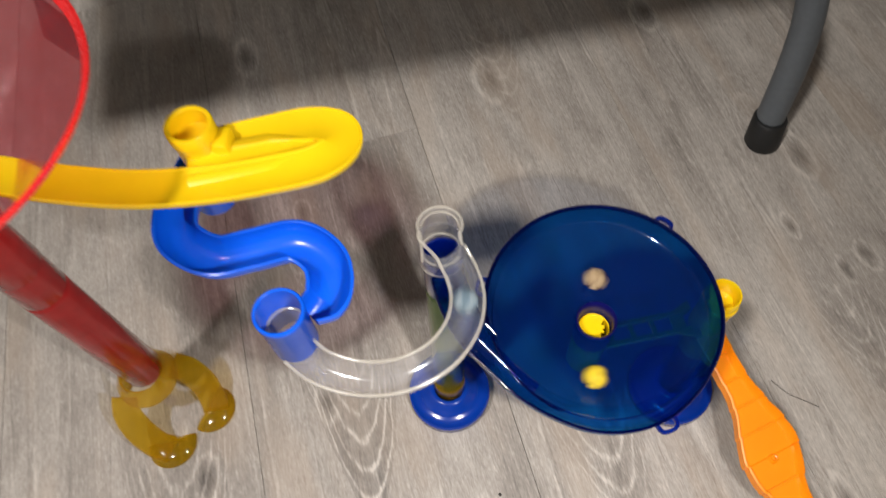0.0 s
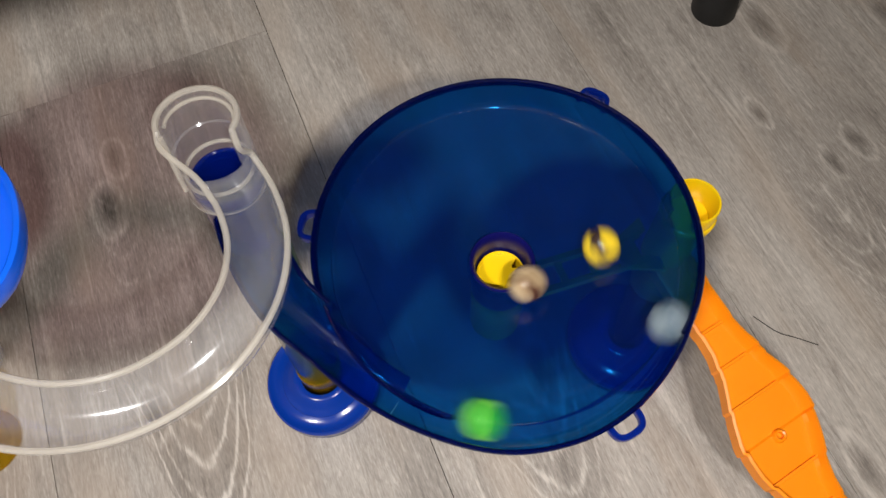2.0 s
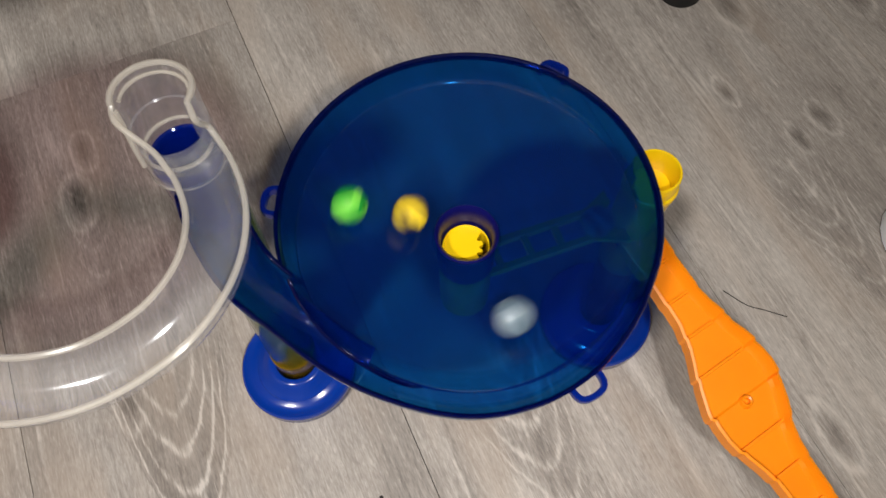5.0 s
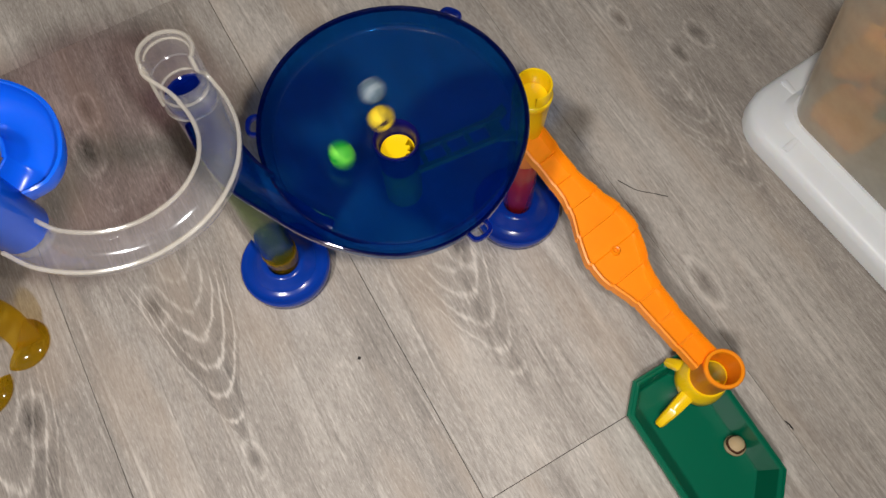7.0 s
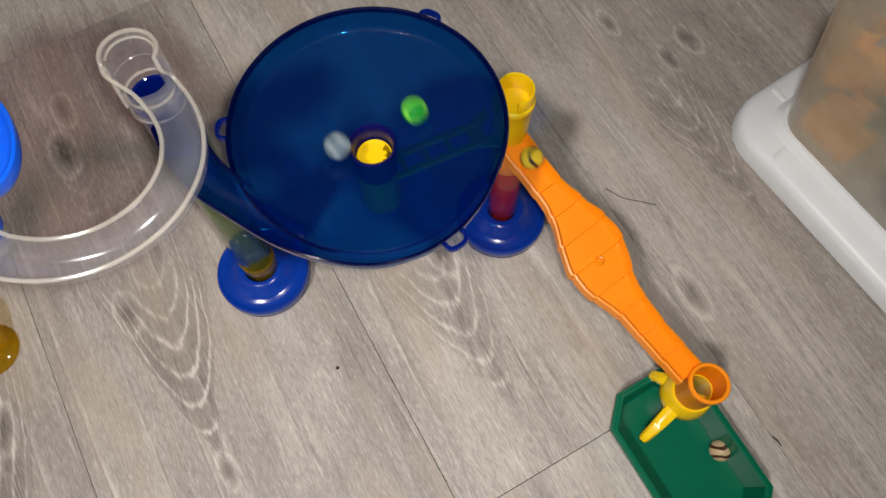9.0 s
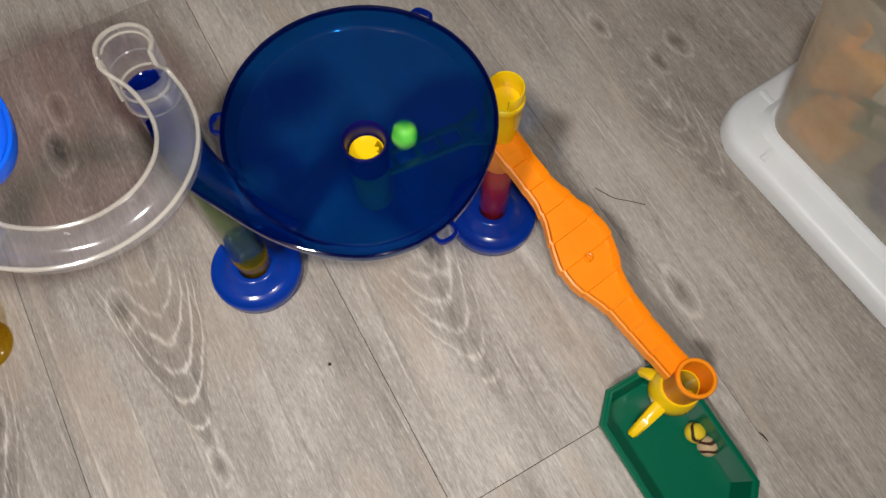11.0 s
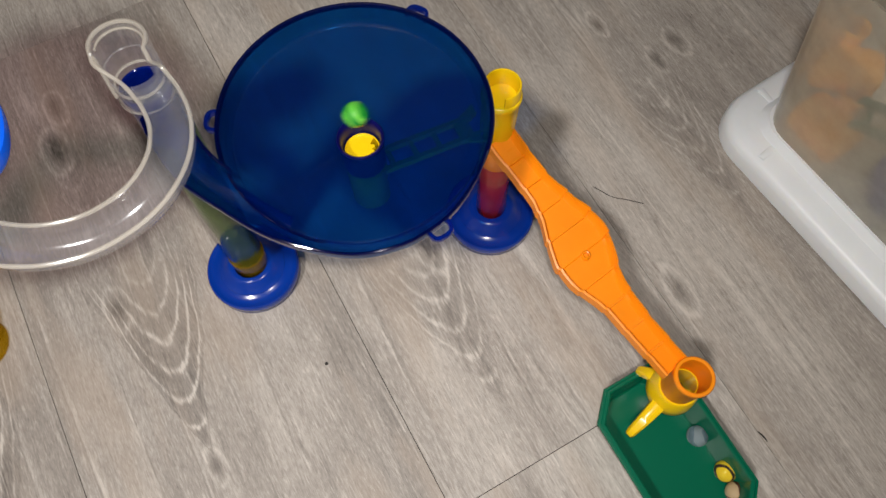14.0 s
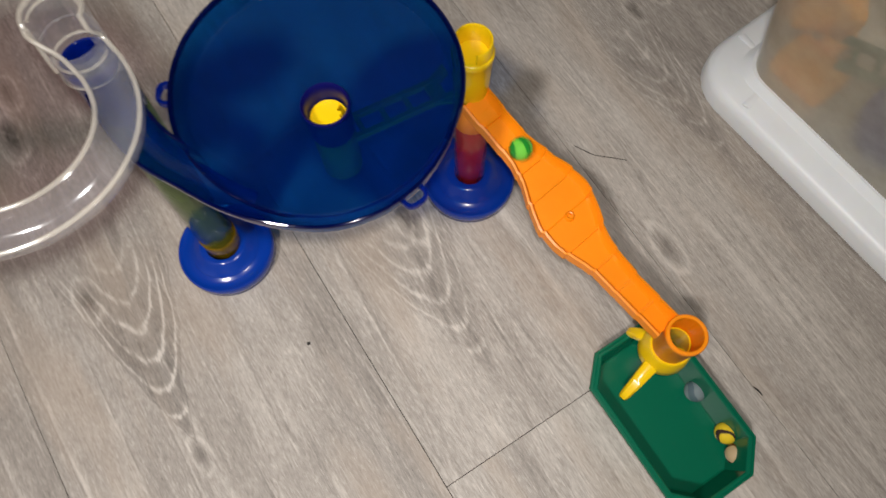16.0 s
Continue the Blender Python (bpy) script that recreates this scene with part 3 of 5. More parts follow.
def vortex_funnel():
    cx, cy = 0.1060, 0.2365
    t = thing("vortex_funnel", pose(cx, cy, 0), "deep blue see-through round funnel dish with a side inlet", "funnel")
    floor_line = [(0.0122, 0.1730), (0.020, 0.1746), (0.035, 0.1780), (0.05, 0.1815), (0.06, 0.1841), (0.0672, 0.1862), (0.0692, 0.1874)]
    side_line = [(0.0692, 0.1874), (0.0706, 0.1894), (0.0716, 0.1925), (0.0723, 0.1965), (0.0728, 0.2005)]
    gate = (-38, 196)        # the side wall stops where the inlet runs in
    part("bowl", lathe(floor_line + [(r + 0.0006, z - 0.0016) for r, z in floor_line][::-1], 96), FUNNEL, t)
    part("side_wall", lathe(side_line + [(0.0735, 0.2010), (0.0742, 0.2003), (0.0738, 0.1990)] + [(r + 0.0006, z - 0.0012) for r, z in side_line][::-1][1:-1] + [(0.0698, 0.1872)], 84, arc=gate, ends=False), FUNNEL, t, "steep side wall of the dish")
    part("outlet", lathe([(0.0110, 0.150), (0.0128, 0.150), (0.0130, 0.1720), (0.0138, 0.1758), (0.0132, 0.1768), (0.0118, 0.1752), (0.0112, 0.1700)], 48), DEEP, t, "short outlet collar under the hole")
    part("rim", lathe([(0.0728, 0.1988), (0.0748, 0.1990), (0.0754, 0.2002), (0.0748, 0.2014), (0.0736, 0.2018), (0.0728, 0.2008)], 84, arc=gate), RIM_BLUE, t, "thickened dark rim")
    verts, faces, crest = [], [], []
    for i in range(25):
        f = i / 24
        high = 1 - f ** 2.2
        ca, sa = math.cos(radians(194 + 54 * f)), math.sin(radians(194 + 54 * f))
        z_top, r_top = 0.1872 + 0.0142 * high, 0.0694 + 0.0036 * high ** 0.5
        verts += [(r * ca, r * sa, z) for r, z in ((0.0689, 0.1866), (r_top, z_top), (r_top + 0.0010, z_top), (0.0701, 0.1866))]
        crest.append(Vector(((r_top + 0.0005) * ca, (r_top + 0.0005) * sa, z_top)))
        if i:
            faces += [((i - 1) * 4 + k, (i - 1) * 4 + (k + 1) % 4, i * 4 + (k + 1) % 4, i * 4 + k) for k in range(4)]
    divider = part("divider", mesh_of(verts, faces), FUNNEL, t, "wall that sinks away between inlet and dish")
    part("divider_lip", tube_along(crest, 0.0007, 8), RIM_BLUE, divider, "dark rounded crest")
    for a, out in ((53, 0.0740), (170, 0.0740), (293, 0.0785)):
        line = []
        for i in range(17):
            b = radians(-90 + 180 * i / 16)
            cb, sb = math.cos(b), math.sin(b)
            line.append(Vector((out + 0.0066 * abs(cb) ** 0.55, 0.0058 * math.copysign(abs(sb) ** 0.7, sb), 0.1972)))
        bm = sweep([(-0.0010, -0.0018), (0.0010, -0.0018), (0.0013, 0), (0.0010, 0.0018), (-0.0010, 0.0018), (-0.0013, 0)], line)
        bmesh.ops.transform(bm, matrix=pose(0, 0, 0, 0, 0, a), verts=bm.verts[:])
        part("tab", bm, CUP_BLUE, t, "small loop tab on the rim")
    arm = [(0.0055, 0.262, 0.2145), (0.0115, 0.238, 0.2125), (0.0220, 0.2165, 0.2095), (0.0382, 0.1996, 0.2065), (0.0562, 0.1832, 0.2045), (0.0770, 0.1712, 0.2030), (0.0985, 0.1650, 0.2020), (0.1200, 0.1670, 0.2016), (0.1388, 0.1748, 0.2013), (0.1560, 0.1870, 0.2012), (0.1674, 0.2022, 0.2012)]
    line = [Vector((p.x - cx, p.y - cy, p.z - 0.004)) for p in glide(arm, 8)]
    widths = [float(np.interp(i, [0, 40, 56, 64, 72, 80], [1.0, 0.90, 0.92, 0.82, 0.50, 0.36])) for i in range(len(line))]
    cut = 21
    part("inlet_trough", sweep(gutter(0.0108, 0.0013, 0.0035), line[:cut + 1], False, widths[:cut + 1]), FUNNEL, t, "curved inlet trough")
    for first, last, low in ((cut, 34, 218), (34, len(line) - 1, 258)):
        bend = [radians(low + (360 - low) * i / 11) for i in range(12)]
        open_side = [(0.0108 * math.cos(b), 0.0108 * math.sin(b)) for b in bend] + [(0.0108, 0.0035), (0.0100, 0.0040), (0.0095, 0.0035)] + [(0.0095 * math.cos(b), 0.0095 * math.sin(b)) for b in bend[::-1]]
        part("inlet_wall", sweep(open_side, line[first:last + 1], False, widths[first:last + 1]), FUNNEL, t, "outer wall where the inlet opens into the dish")
    for sign, stop in ((1, len(line)), (-1, cut + 1)):
        edge = []
        for i, q in enumerate(line[:stop]):
            d = line[min(i + 1, len(line) - 1)] - line[max(i - 1, 0)]
            edge.append(q + Vector((d.y, -d.x, 0)).normalized() * (0.0103 * widths[i] * sign) + Vector((0, 0, 0.0040)))
        part("inlet_lip", tube_along(edge, 0.0009, 8), RIM_BLUE, t, "dark rounded lip of the inlet")
    cup = lathe(sleeve(0.0128, 0.0013, 0.184, 0.2265, 0.0004), 40)
    bmesh.ops.transform(cup, matrix=pose(-cx, -cy, 0) @ A_POSE, verts=cup.verts[:])
    part("inlet_cup", cup, CUP_BLUE, t, "upright inlet cup")


vortex_funnel()


def clear_track():
    t = thing("curved_track", pose(0, 0, 0), "clear plastic half-circle marble track between two cups", "track")
    at_cup = A_POSE @ pose(-0.0010, 0.0010, 0)
    cup = lathe(sleeve(0.0142, 0.0013, 0.2190, 0.2400, 0.0), 48)
    bmesh.ops.transform(cup, matrix=at_cup, verts=cup.verts[:])
    cup_ob = part("end_cup", cup, CLEAR, t, "clear end cup")
    turn = (-32, 212)
    wall = lathe([(0.0124, 0.2400), (0.0138, 0.2400), (0.0138, 0.2470), (0.0140, 0.2550), (0.0138, 0.2562), (0.0126, 0.2562), (0.0118, 0.2520), (0.0118, 0.2470), (0.0124, 0.2450)], 44, arc=turn)
    bmesh.ops.transform(wall, matrix=at_cup, verts=wall.verts[:])
    part("cup_wall", wall, CLEAR, cup_ob, "clear upper cup wall open to the trough")
    for r, z, thick in ((0.0136, 0.2200, 0.0007), (0.0122, 0.2300, 0.0008)):
        ring = lathe([(r + thick * math.cos(radians(a)), z + thick * math.sin(radians(a))) for a in range(0, 360, 45)], 48)
        bmesh.ops.transform(ring, matrix=at_cup, verts=ring.verts[:])
        part("cup_step", ring, MILKY, cup_ob, "pale step in the cup")
    inner = [at_cup @ Vector((0.0114 * math.cos(radians(a)), 0.0114 * math.sin(radians(a)), 0.2535)) for a in range(-4, 186, 5)]
    part("cup_step", tube_along(inner, 0.0007, 8), MILKY, cup_ob, "pale inner edge of the cup")
    for a in (210,):
        ca, sa = math.cos(radians(a)), math.sin(radians(a))
        post = [at_cup @ Vector((0.0128 * ca, 0.0128 * sa - k, z)) for k, z in ((0.0, 0.2555), (0.0004, 0.2500), (0.0012, 0.2440), (0.0022, 0.2360), (0.0026, 0.2300))]
        part("cup_post", tube_along(glide(post, 4), 0.0010, 8), MILKY, cup_ob, "pale thick edge where the cup wall ends")
    start = (-0.0782, 0.1980, 0)
    cup_2 = part("start_cup", lathe(sleeve(0.0119, 0.0012, 0.2210, 0.2520, 0.0), 48, start), CLEAR, t, "clear start cup")
    part("cup_edge", lathe([(0.0112 + 0.0008 * math.cos(radians(a)), 0.2520 + 0.0008 * math.sin(radians(a))) for a in range(0, 360, 45)], 40, start), MILKY, cup_2, "pale rounded cup edge")
    line = glide([(0.0075, 0.2560, 0.2365), (0.0170, 0.2400, 0.2366), (0.0214, 0.2220, 0.2368), (0.0182, 0.2035, 0.2370), (0.0062, 0.1865, 0.2372), (-0.0140, 0.1750, 0.2375), (-0.0370, 0.1727, 0.2378), (-0.0590, 0.1785, 0.2382), (-0.0740, 0.1890, 0.2385)], 8)
    part("trough", sweep(gutter(0.0100, 0.0013, 0.0025, bead=0.0003), line), CLEAR, t, "clear open trough")

    def side_of(sign):
        edge = []
        for i, q in enumerate(line):
            d = line[min(i + 1, len(line) - 1)] - line[max(i - 1, 0)]
            edge.append(q + Vector((d.y, -d.x, 0)).normalized() * (0.0096 * sign) + Vector((0, 0, 0.0034)))
        return edge
    # one pale bead runs along one lip, swells into the cup, goes round its rim and back along the other lip
    rim = [at_cup @ Vector((0.0132 * math.cos(radians(a)), 0.0132 * math.sin(radians(a)), 0.2562)) for a in range(-26, 207, 6)]
    outer_side, inner_side = side_of(-1), side_of(1)
    if (outer_side[0] - rim[0]).length > (inner_side[0] - rim[0]).length:
        outer_side, inner_side = inner_side, outer_side
    blend_a = glide([outer_side[6], outer_side[3] + Vector((0, 0, 0.003)), rim[0] + Vector((0.0012, -0.004, -0.006)), rim[0]], 5)[1:-1]
    blend_b = glide([rim[-1], rim[-1] + Vector((0.0006, -0.004, -0.004)), inner_side[3] + Vector((-0.001, 0.001, 0.006)), inner_side[6]], 5)[1:-1]
    bead = outer_side[:5:-1] + blend_a + rim + blend_b + inner_side[6:]
    part("lip", tube_along(bead, 0.0011, 8), MILKY, t, "pale rounded lip along trough and cup")


clear_track()


def s_track():
    t = thing("s_track", pose(-0.0040, 0, 0.0040), "bright blue S-shaped plastic marble track with a cup at each end", "track")
    part("end_cup", lathe(sleeve(0.0136, 0.0014, 0.2270, 0.2690, 0.0006), 48, (-0.0742, 0.1980, 0)), BLUE, t, "blue end cup round the clear cup")
    part("start_cup", lathe(sleeve(0.0136, 0.0014, 0.229, 0.2655, 0.0005), 48, (-0.1394, 0.2956, 0)), BLUE, t, "blue start cup")
    line = glide([(-0.1405, 0.2894, 0.2609), (-0.1473, 0.2711, 0.2605), (-0.1420, 0.2479, 0.2599), (-0.1201, 0.2357, 0.2593), (-0.0971, 0.2409, 0.2585), (-0.0741, 0.2468, 0.2577),
                  (-0.0553, 0.2346, 0.2567), (-0.0511, 0.2147, 0.2557), (-0.0612, 0.2036, 0.2550)], 8)
    part("trough", sweep(gutter(0.0128, 0.0015, 0.0025), line, True, [1.0 - 0.07 * max(0, i - len(line) + 6) for i in range(len(line))]), BLUE, t, "blue curved trough")


s_track()


def shallow(r, deep, wall=0.0016, n=12):
    """The section of a trough that is round below and only slightly hollow above."""
    outer = [(r * math.cos(math.pi + math.pi * i / n), r * math.sin(math.pi + math.pi * i / n)) for i in range(n + 1)]
    q = r - wall
    inner = [(q * (1 - 2 * i / n), -deep * (1 - (1 - 2 * i / n) ** 2)) for i in range(n + 1)]
    return [(-r + 0.0003, 0.0008)] + outer + [(r - 0.0003, 0.0008), (q + 0.0005, 0.0008)] + inner + [(-q - 0.0005, 0.0008)]


def switchback_track():
    t = thing("switchback_track", pose(0, 0, 0), "yellow plastic marble track turning back on itself to an upright cup", "track")
    at = (-0.1222, 0.2770, 0)
    cup = part("cup", lathe(sleeve(0.0118, 0.0017, 0.2925, 0.3305, 0.0010, 0.008), 48, at), YELLOW, t, "yellow upright cup")
    part("cup_floor", lathe([(0.0, 0.3165), (0.0102, 0.3165), (0.0102, 0.3200), (0.0, 0.3190)], 32, at), YELLOW, cup, "floor in the cup")
    lane = [(-0.2560, 0.2590, 0.3200), (-0.2200, 0.2530, 0.3195), (-0.1830, 0.2480, 0.3185), (-0.1480, 0.2460, 0.3178), (-0.1130, 0.2490, 0.3170), (-0.0800, 0.2560, 0.3163), (-0.0565, 0.2635, 0.3158),
            (-0.0452, 0.2755, 0.3154), (-0.0490, 0.2870, 0.3150), (-0.0650, 0.2898, 0.3145), (-0.0880, 0.2845, 0.3140), (-0.1140, 0.2775, 0.3132)]
    line = glide(lane, 8)
    part("trough", sweep(shallow(0.0113, 0.0016), line), YELLOW, t, "yellow rounded trough")
    fill = glide([(-0.1240, 0.2600, 0.3184), (-0.1080, 0.2640, 0.3180), (-0.0900, 0.2685, 0.3174), (-0.0740, 0.2730, 0.3168), (-0.0590, 0.2770, 0.3160)], 6)
    part("web", sweep([(-0.0150, -0.0090), (0.0150, -0.0090), (0.0155, -0.0052), (0.0130, -0.0030), (0.0095, -0.0014), (0.0070, -0.0010), (0.0050, -0.0022), (-0.0050, -0.0022), (-0.0070, -0.0010), (-0.0095, -0.0014), (-0.0130, -0.0030), (-0.0155, -0.0052)], fill, True,
                      [1.0 if i < 16 else 1.0 - 0.07 * (i - 15) for i in range(len(fill))]), YELLOW, t, "smooth web with a shallow recess between the two lanes")
    part("gusset", box_bm(0.0100, 0.0150, 0.0200, (-0.1080, 0.2760, 0.3120), 0.003), YELLOW, t, "rounded gusset between cup and lanes")


switchback_track()


def ladder_track():
    t = thing("ladder_track", pose(0, 0, 0), "yellow plastic ladder track under the blue funnel with two cups", "track")
    start = part("start_cup", lathe(sleeve(0.0106, 0.0010, 0.112, 0.1640, 0.0), 40, (0.1060, 0.2365, 0)), YELLOW, t, "yellow start cup")
    teeth = []
    for i in range(72):
        b = 5 * i - 180
        r = 0.0096
        if -58 < b < 38:
            r = 0.0058 if (b // 16) % 2 else 0.0074
        teeth.append((0.1060 + r * math.cos(radians(b)), 0.2365 + r * math.sin(radians(b))))
    part("cup_floor", extrude_outline(teeth, 0.1605, 0.1630), YELLOW, start, "floor in the cup with a toothed opening", 0)
    # added disc: the dark depth of the opening is put in as navy colour
    part("dark_backing", lathe([(0.0, 0.1400), (0.0094, 0.1400), (0.0094, 0.1415), (0.0, 0.1415)], 32, (0.1060, 0.2365, 0)), DEEP, start, "added dark disc standing in for the shade inside the opening")
    part("sleeve", lathe(sleeve(0.0124, 0.0012, 0.106, 0.1490, 0.0), 40, (0.1060, 0.2365, 0)), YELLOW, start, "outer sleeve below the funnel")
    end_at = (0.1968, 0.2612, -0.0105)
    end = part("end_cup", lathe([(0.0100, 0.124), (0.0116, 0.124), (0.0122, 0.150), (0.0126, 0.1615), (0.0131, 0.1625), (0.0132, 0.1665), (0.0127, 0.1672), (0.0120, 0.1675), (0.0103, 0.1675), (0.0103, 0.150)], 40, end_at), YELLOW, t, "yellow end cup")
    part("cup_wall", lathe([(0.0103, 0.1672), (0.0120, 0.1672), (0.0118, 0.1765), (0.0114, 0.1772), (0.0106, 0.1772), (0.0103, 0.1765)], 36, end_at, (-96, 196)), YELLOW, end, "upper wall with a notch where the ladder enters")
    part("cup_floor", lathe([(0.0, 0.1612), (0.0101, 0.1612), (0.0101, 0.1630), (0.0, 0.1630)], 32, (0.1968, 0.2612, -0.0105)), YELLOW, end, "closed floor in the cup")
    a, b = Vector((0.1045, 0.2365, 0.1400)), Vector((0.1960, 0.2590, 0.1340))
    d = (b - a).normalized()
    side = Vector((d.y, -d.x, 0)).normalized()
    for s in (-1, 1):
        line = [a + d * k + side * (s * 0.0068) for k in (0.011, 0.04, 0.078)]
        part("rail", sweep([(-0.0014, -0.0025), (0.0014, -0.0025), (0.0014, 0.0025), (-0.0014, 0.0025)], line), YELLOW, t)
    plate = [a + d * 0.066 - side * 0.0080, a + d * 0.066 + side * 0.0080, a + d * 0.082 + side * 0.0150, a + d * 0.082 + side * 0.0075, a + d * 0.074 + side * 0.0045, a + d * 0.074 - side * 0.0045, a + d * 0.082 - side * 0.0075, a + d * 0.082 - side * 0.0150]
    part("end_plate", extrude_outline([(q.x, q.y) for q in plate], 0.1335, 0.1362), YELLOW, t, "fan-shaped plate beside the end cup", 0)
    for k in (0.018, 0.034, 0.050, 0.066):
        q = a + d * k
        part("rung", sweep([(-0.0016, -0.0022), (0.0016, -0.0022), (0.0016, 0.0006), (-0.0016, 0.0006)], [q - side * 0.0068, q, q + side * 0.0068]), YELLOW, t)


ladder_track()


def bulge_track():
    t = thing("bulge_track", pose(0, 0, 0), "orange plastic stepped track with a wide round middle", "track")
    a, b = Vector((0.1960, 0.2520, 0.1180)), Vector((0.2815, 0.0775, 0.0790))
    d = Vector((b.x - a.x, b.y - a.y, 0))
    length = d.length
    d.normalize()
    side = Vector((d.y, -d.x, 0))
    # half width along the track
    rows = [(0.0, 0.0118), (0.010, 0.0114), (0.028, 0.0104), (0.046, 0.0105), (0.056, 0.0125), (0.066, 0.0165), (0.076, 0.0210), (0.086, 0.0235), (0.094, 0.0240), (0.102, 0.0230), (0.112, 0.0195),
            (0.121, 0.0150), (0.130, 0.0120), (0.142, 0.0105), (0.158, 0.0100), (0.172, 0.0098), (0.184, 0.0095)]
    verts, faces = [], []
    fine = glide([(k, w, 0) for k, w in rows], 7)
    for q in fine:
        k, w = q.x, q.y
        w *= 0.80 if 0.06 < k < 0.13 else 0.84
        w *= 0.962 + 0.075 * ((k / 0.0185) % 1.0)
        c = a + d * k + side * float(np.interp(k, [0, 0.05, 0.09, 0.15, 0.19], [0.0, 0.001, 0.0052, 0.0058, 0.003]))
        c.z = a.z + (b.z - a.z) * k / length
        step = 0.0011 * ((k / 0.0185) % 1.0)
        lip = 0.0052
        # the bulge comes a little sooner on one side than on the other
        soon, late = (float(np.interp(k + lag, [q_[0] for q_ in rows], [q_[1] for q_ in rows])) * w / q.y for lag in (0.008, -0.002))
        soon += 0.0030 * math.exp(-((k - 0.088) / 0.020) ** 2)
        for s, h in ((-soon - 0.0014, lip), (-soon - 0.0016, -0.003), (-soon + 0.002, -0.005), (late - 0.002, -0.005), (late + 0.0016, -0.003), (late + 0.0014, lip), (late, lip + 0.0004), (late - 0.0012, 0.001), (late - 0.003, -0.0006 - step),
                     (-soon + 0.003, -0.0006 - step), (-soon + 0.0012, 0.001), (-soon, lip + 0.0004)):
            verts.append(c + side * s + Vector((0, 0, h)))
    k = 12
    for i in range(len(fine) - 1):
        faces += [(i * k + p, i * k + (p + 1) % k, (i + 1) * k + (p + 1) % k, (i + 1) * k + p) for p in range(k)]
    faces += [tuple(range(k)), tuple(range((len(fine) - 1) * k, len(fine) * k))]
    part("trough", mesh_of(verts, faces), ORANGE, t, "orange trough with crosswise steps", 30)
    for u in (0.0185, 0.037, 0.0555, 0.074, 0.111, 0.1295, 0.148, 0.1665):
        w = min(fine, key=lambda q: abs(q.x - u)).y * 0.84 - 0.002
        c = a + d * u + side * float(np.interp(u, [0, 0.05, 0.09, 0.15, 0.19], [0.0, 0.001, 0.0052, 0.0058, 0.003]))
        c.z = a.z + (b.z - a.z) * u / length + 0.0
        part("rib", sweep([(-0.0008, -0.001), (0.0008, -0.001), (0.0006, 0.0006), (-0.0006, 0.0006)], [c - side * w, c, c + side * w]), ORANGE, t)
    c = a + d * 0.0945 + side * 0.0035
    c.z = a.z + (b.z - a.z) * 0.0945 / length
    part("stud", lathe([(0.0014, -0.002), (0.0034, -0.002), (0.0030, 0.0016), (0.0024, 0.0022), (0.0016, 0.0018)], 20, c), ORANGE, t, "small hollow stud")
    part("start_cup", lathe(sleeve(0.0126, 0.0016, 0.088, 0.1150, 0.0), 40, (B_AT[0] + 0.001, B_AT[1] + 0.005, 0)), ORANGE, t, "orange start cup")
    part("end_cup", lathe(sleeve(0.0122, 0.0018, 0.052, 0.0885, 0.0008, 0.004), 40, (0.2820, 0.0770, 0)), ORANGE, t, "orange end cup")


bulge_track()


def catch_tray():
    t = thing("catch_tray", pose(0.2757, 0.0369, 0, 0, 0, 17.4), "dark green plastic catch tray with cut corners", "tray")
    hx, hy = 0.0352, 0.0582

    def octagon(inset, z, c=0.017):
        x, y = hx - inset, hy - inset
        c = c - inset * 0.4
        return [(x, y - c, z), (x - c, y, z), (-x + c, y, z), (-x, y - c, z), (-x, -y + c, z), (-x + c, -y, z), (x - c, -y, z), (x, -y + c, z)]
    loops = [octagon(0.008, 0.0), octagon(0.0045, 0.003), octagon(0.0008, 0.0268), octagon(0.0, 0.0275), octagon(0.0, 0.0300), octagon(0.0006, 0.0306), octagon(0.0022, 0.0306), octagon(0.0030, 0.0298),
             octagon(0.0064, 0.0034), octagon(0.0074, 0.0025)]
    part("bowl", shell_of(loops), GREEN, t, smooth=25)
    ring = [octagon(-0.0016, 0.0270), octagon(-0.0020, 0.0285), octagon(-0.0014, 0.0302), octagon(0.0000, 0.0303), octagon(0.0003, 0.0285), octagon(0.0000, 0.0272)]
    k = 8
    verts = [v for loop in ring for v in loop]
    faces = [(a * k + b, a * k + (b + 1) % k, (a + 1) % 6 * k + (b + 1) % k, (a + 1) % 6 * k + b) for a in range(6) for b in range(k)]
    part("rim", mesh_of(verts, faces), GREEN, t, "rolled outer rim", 25)


catch_tray()


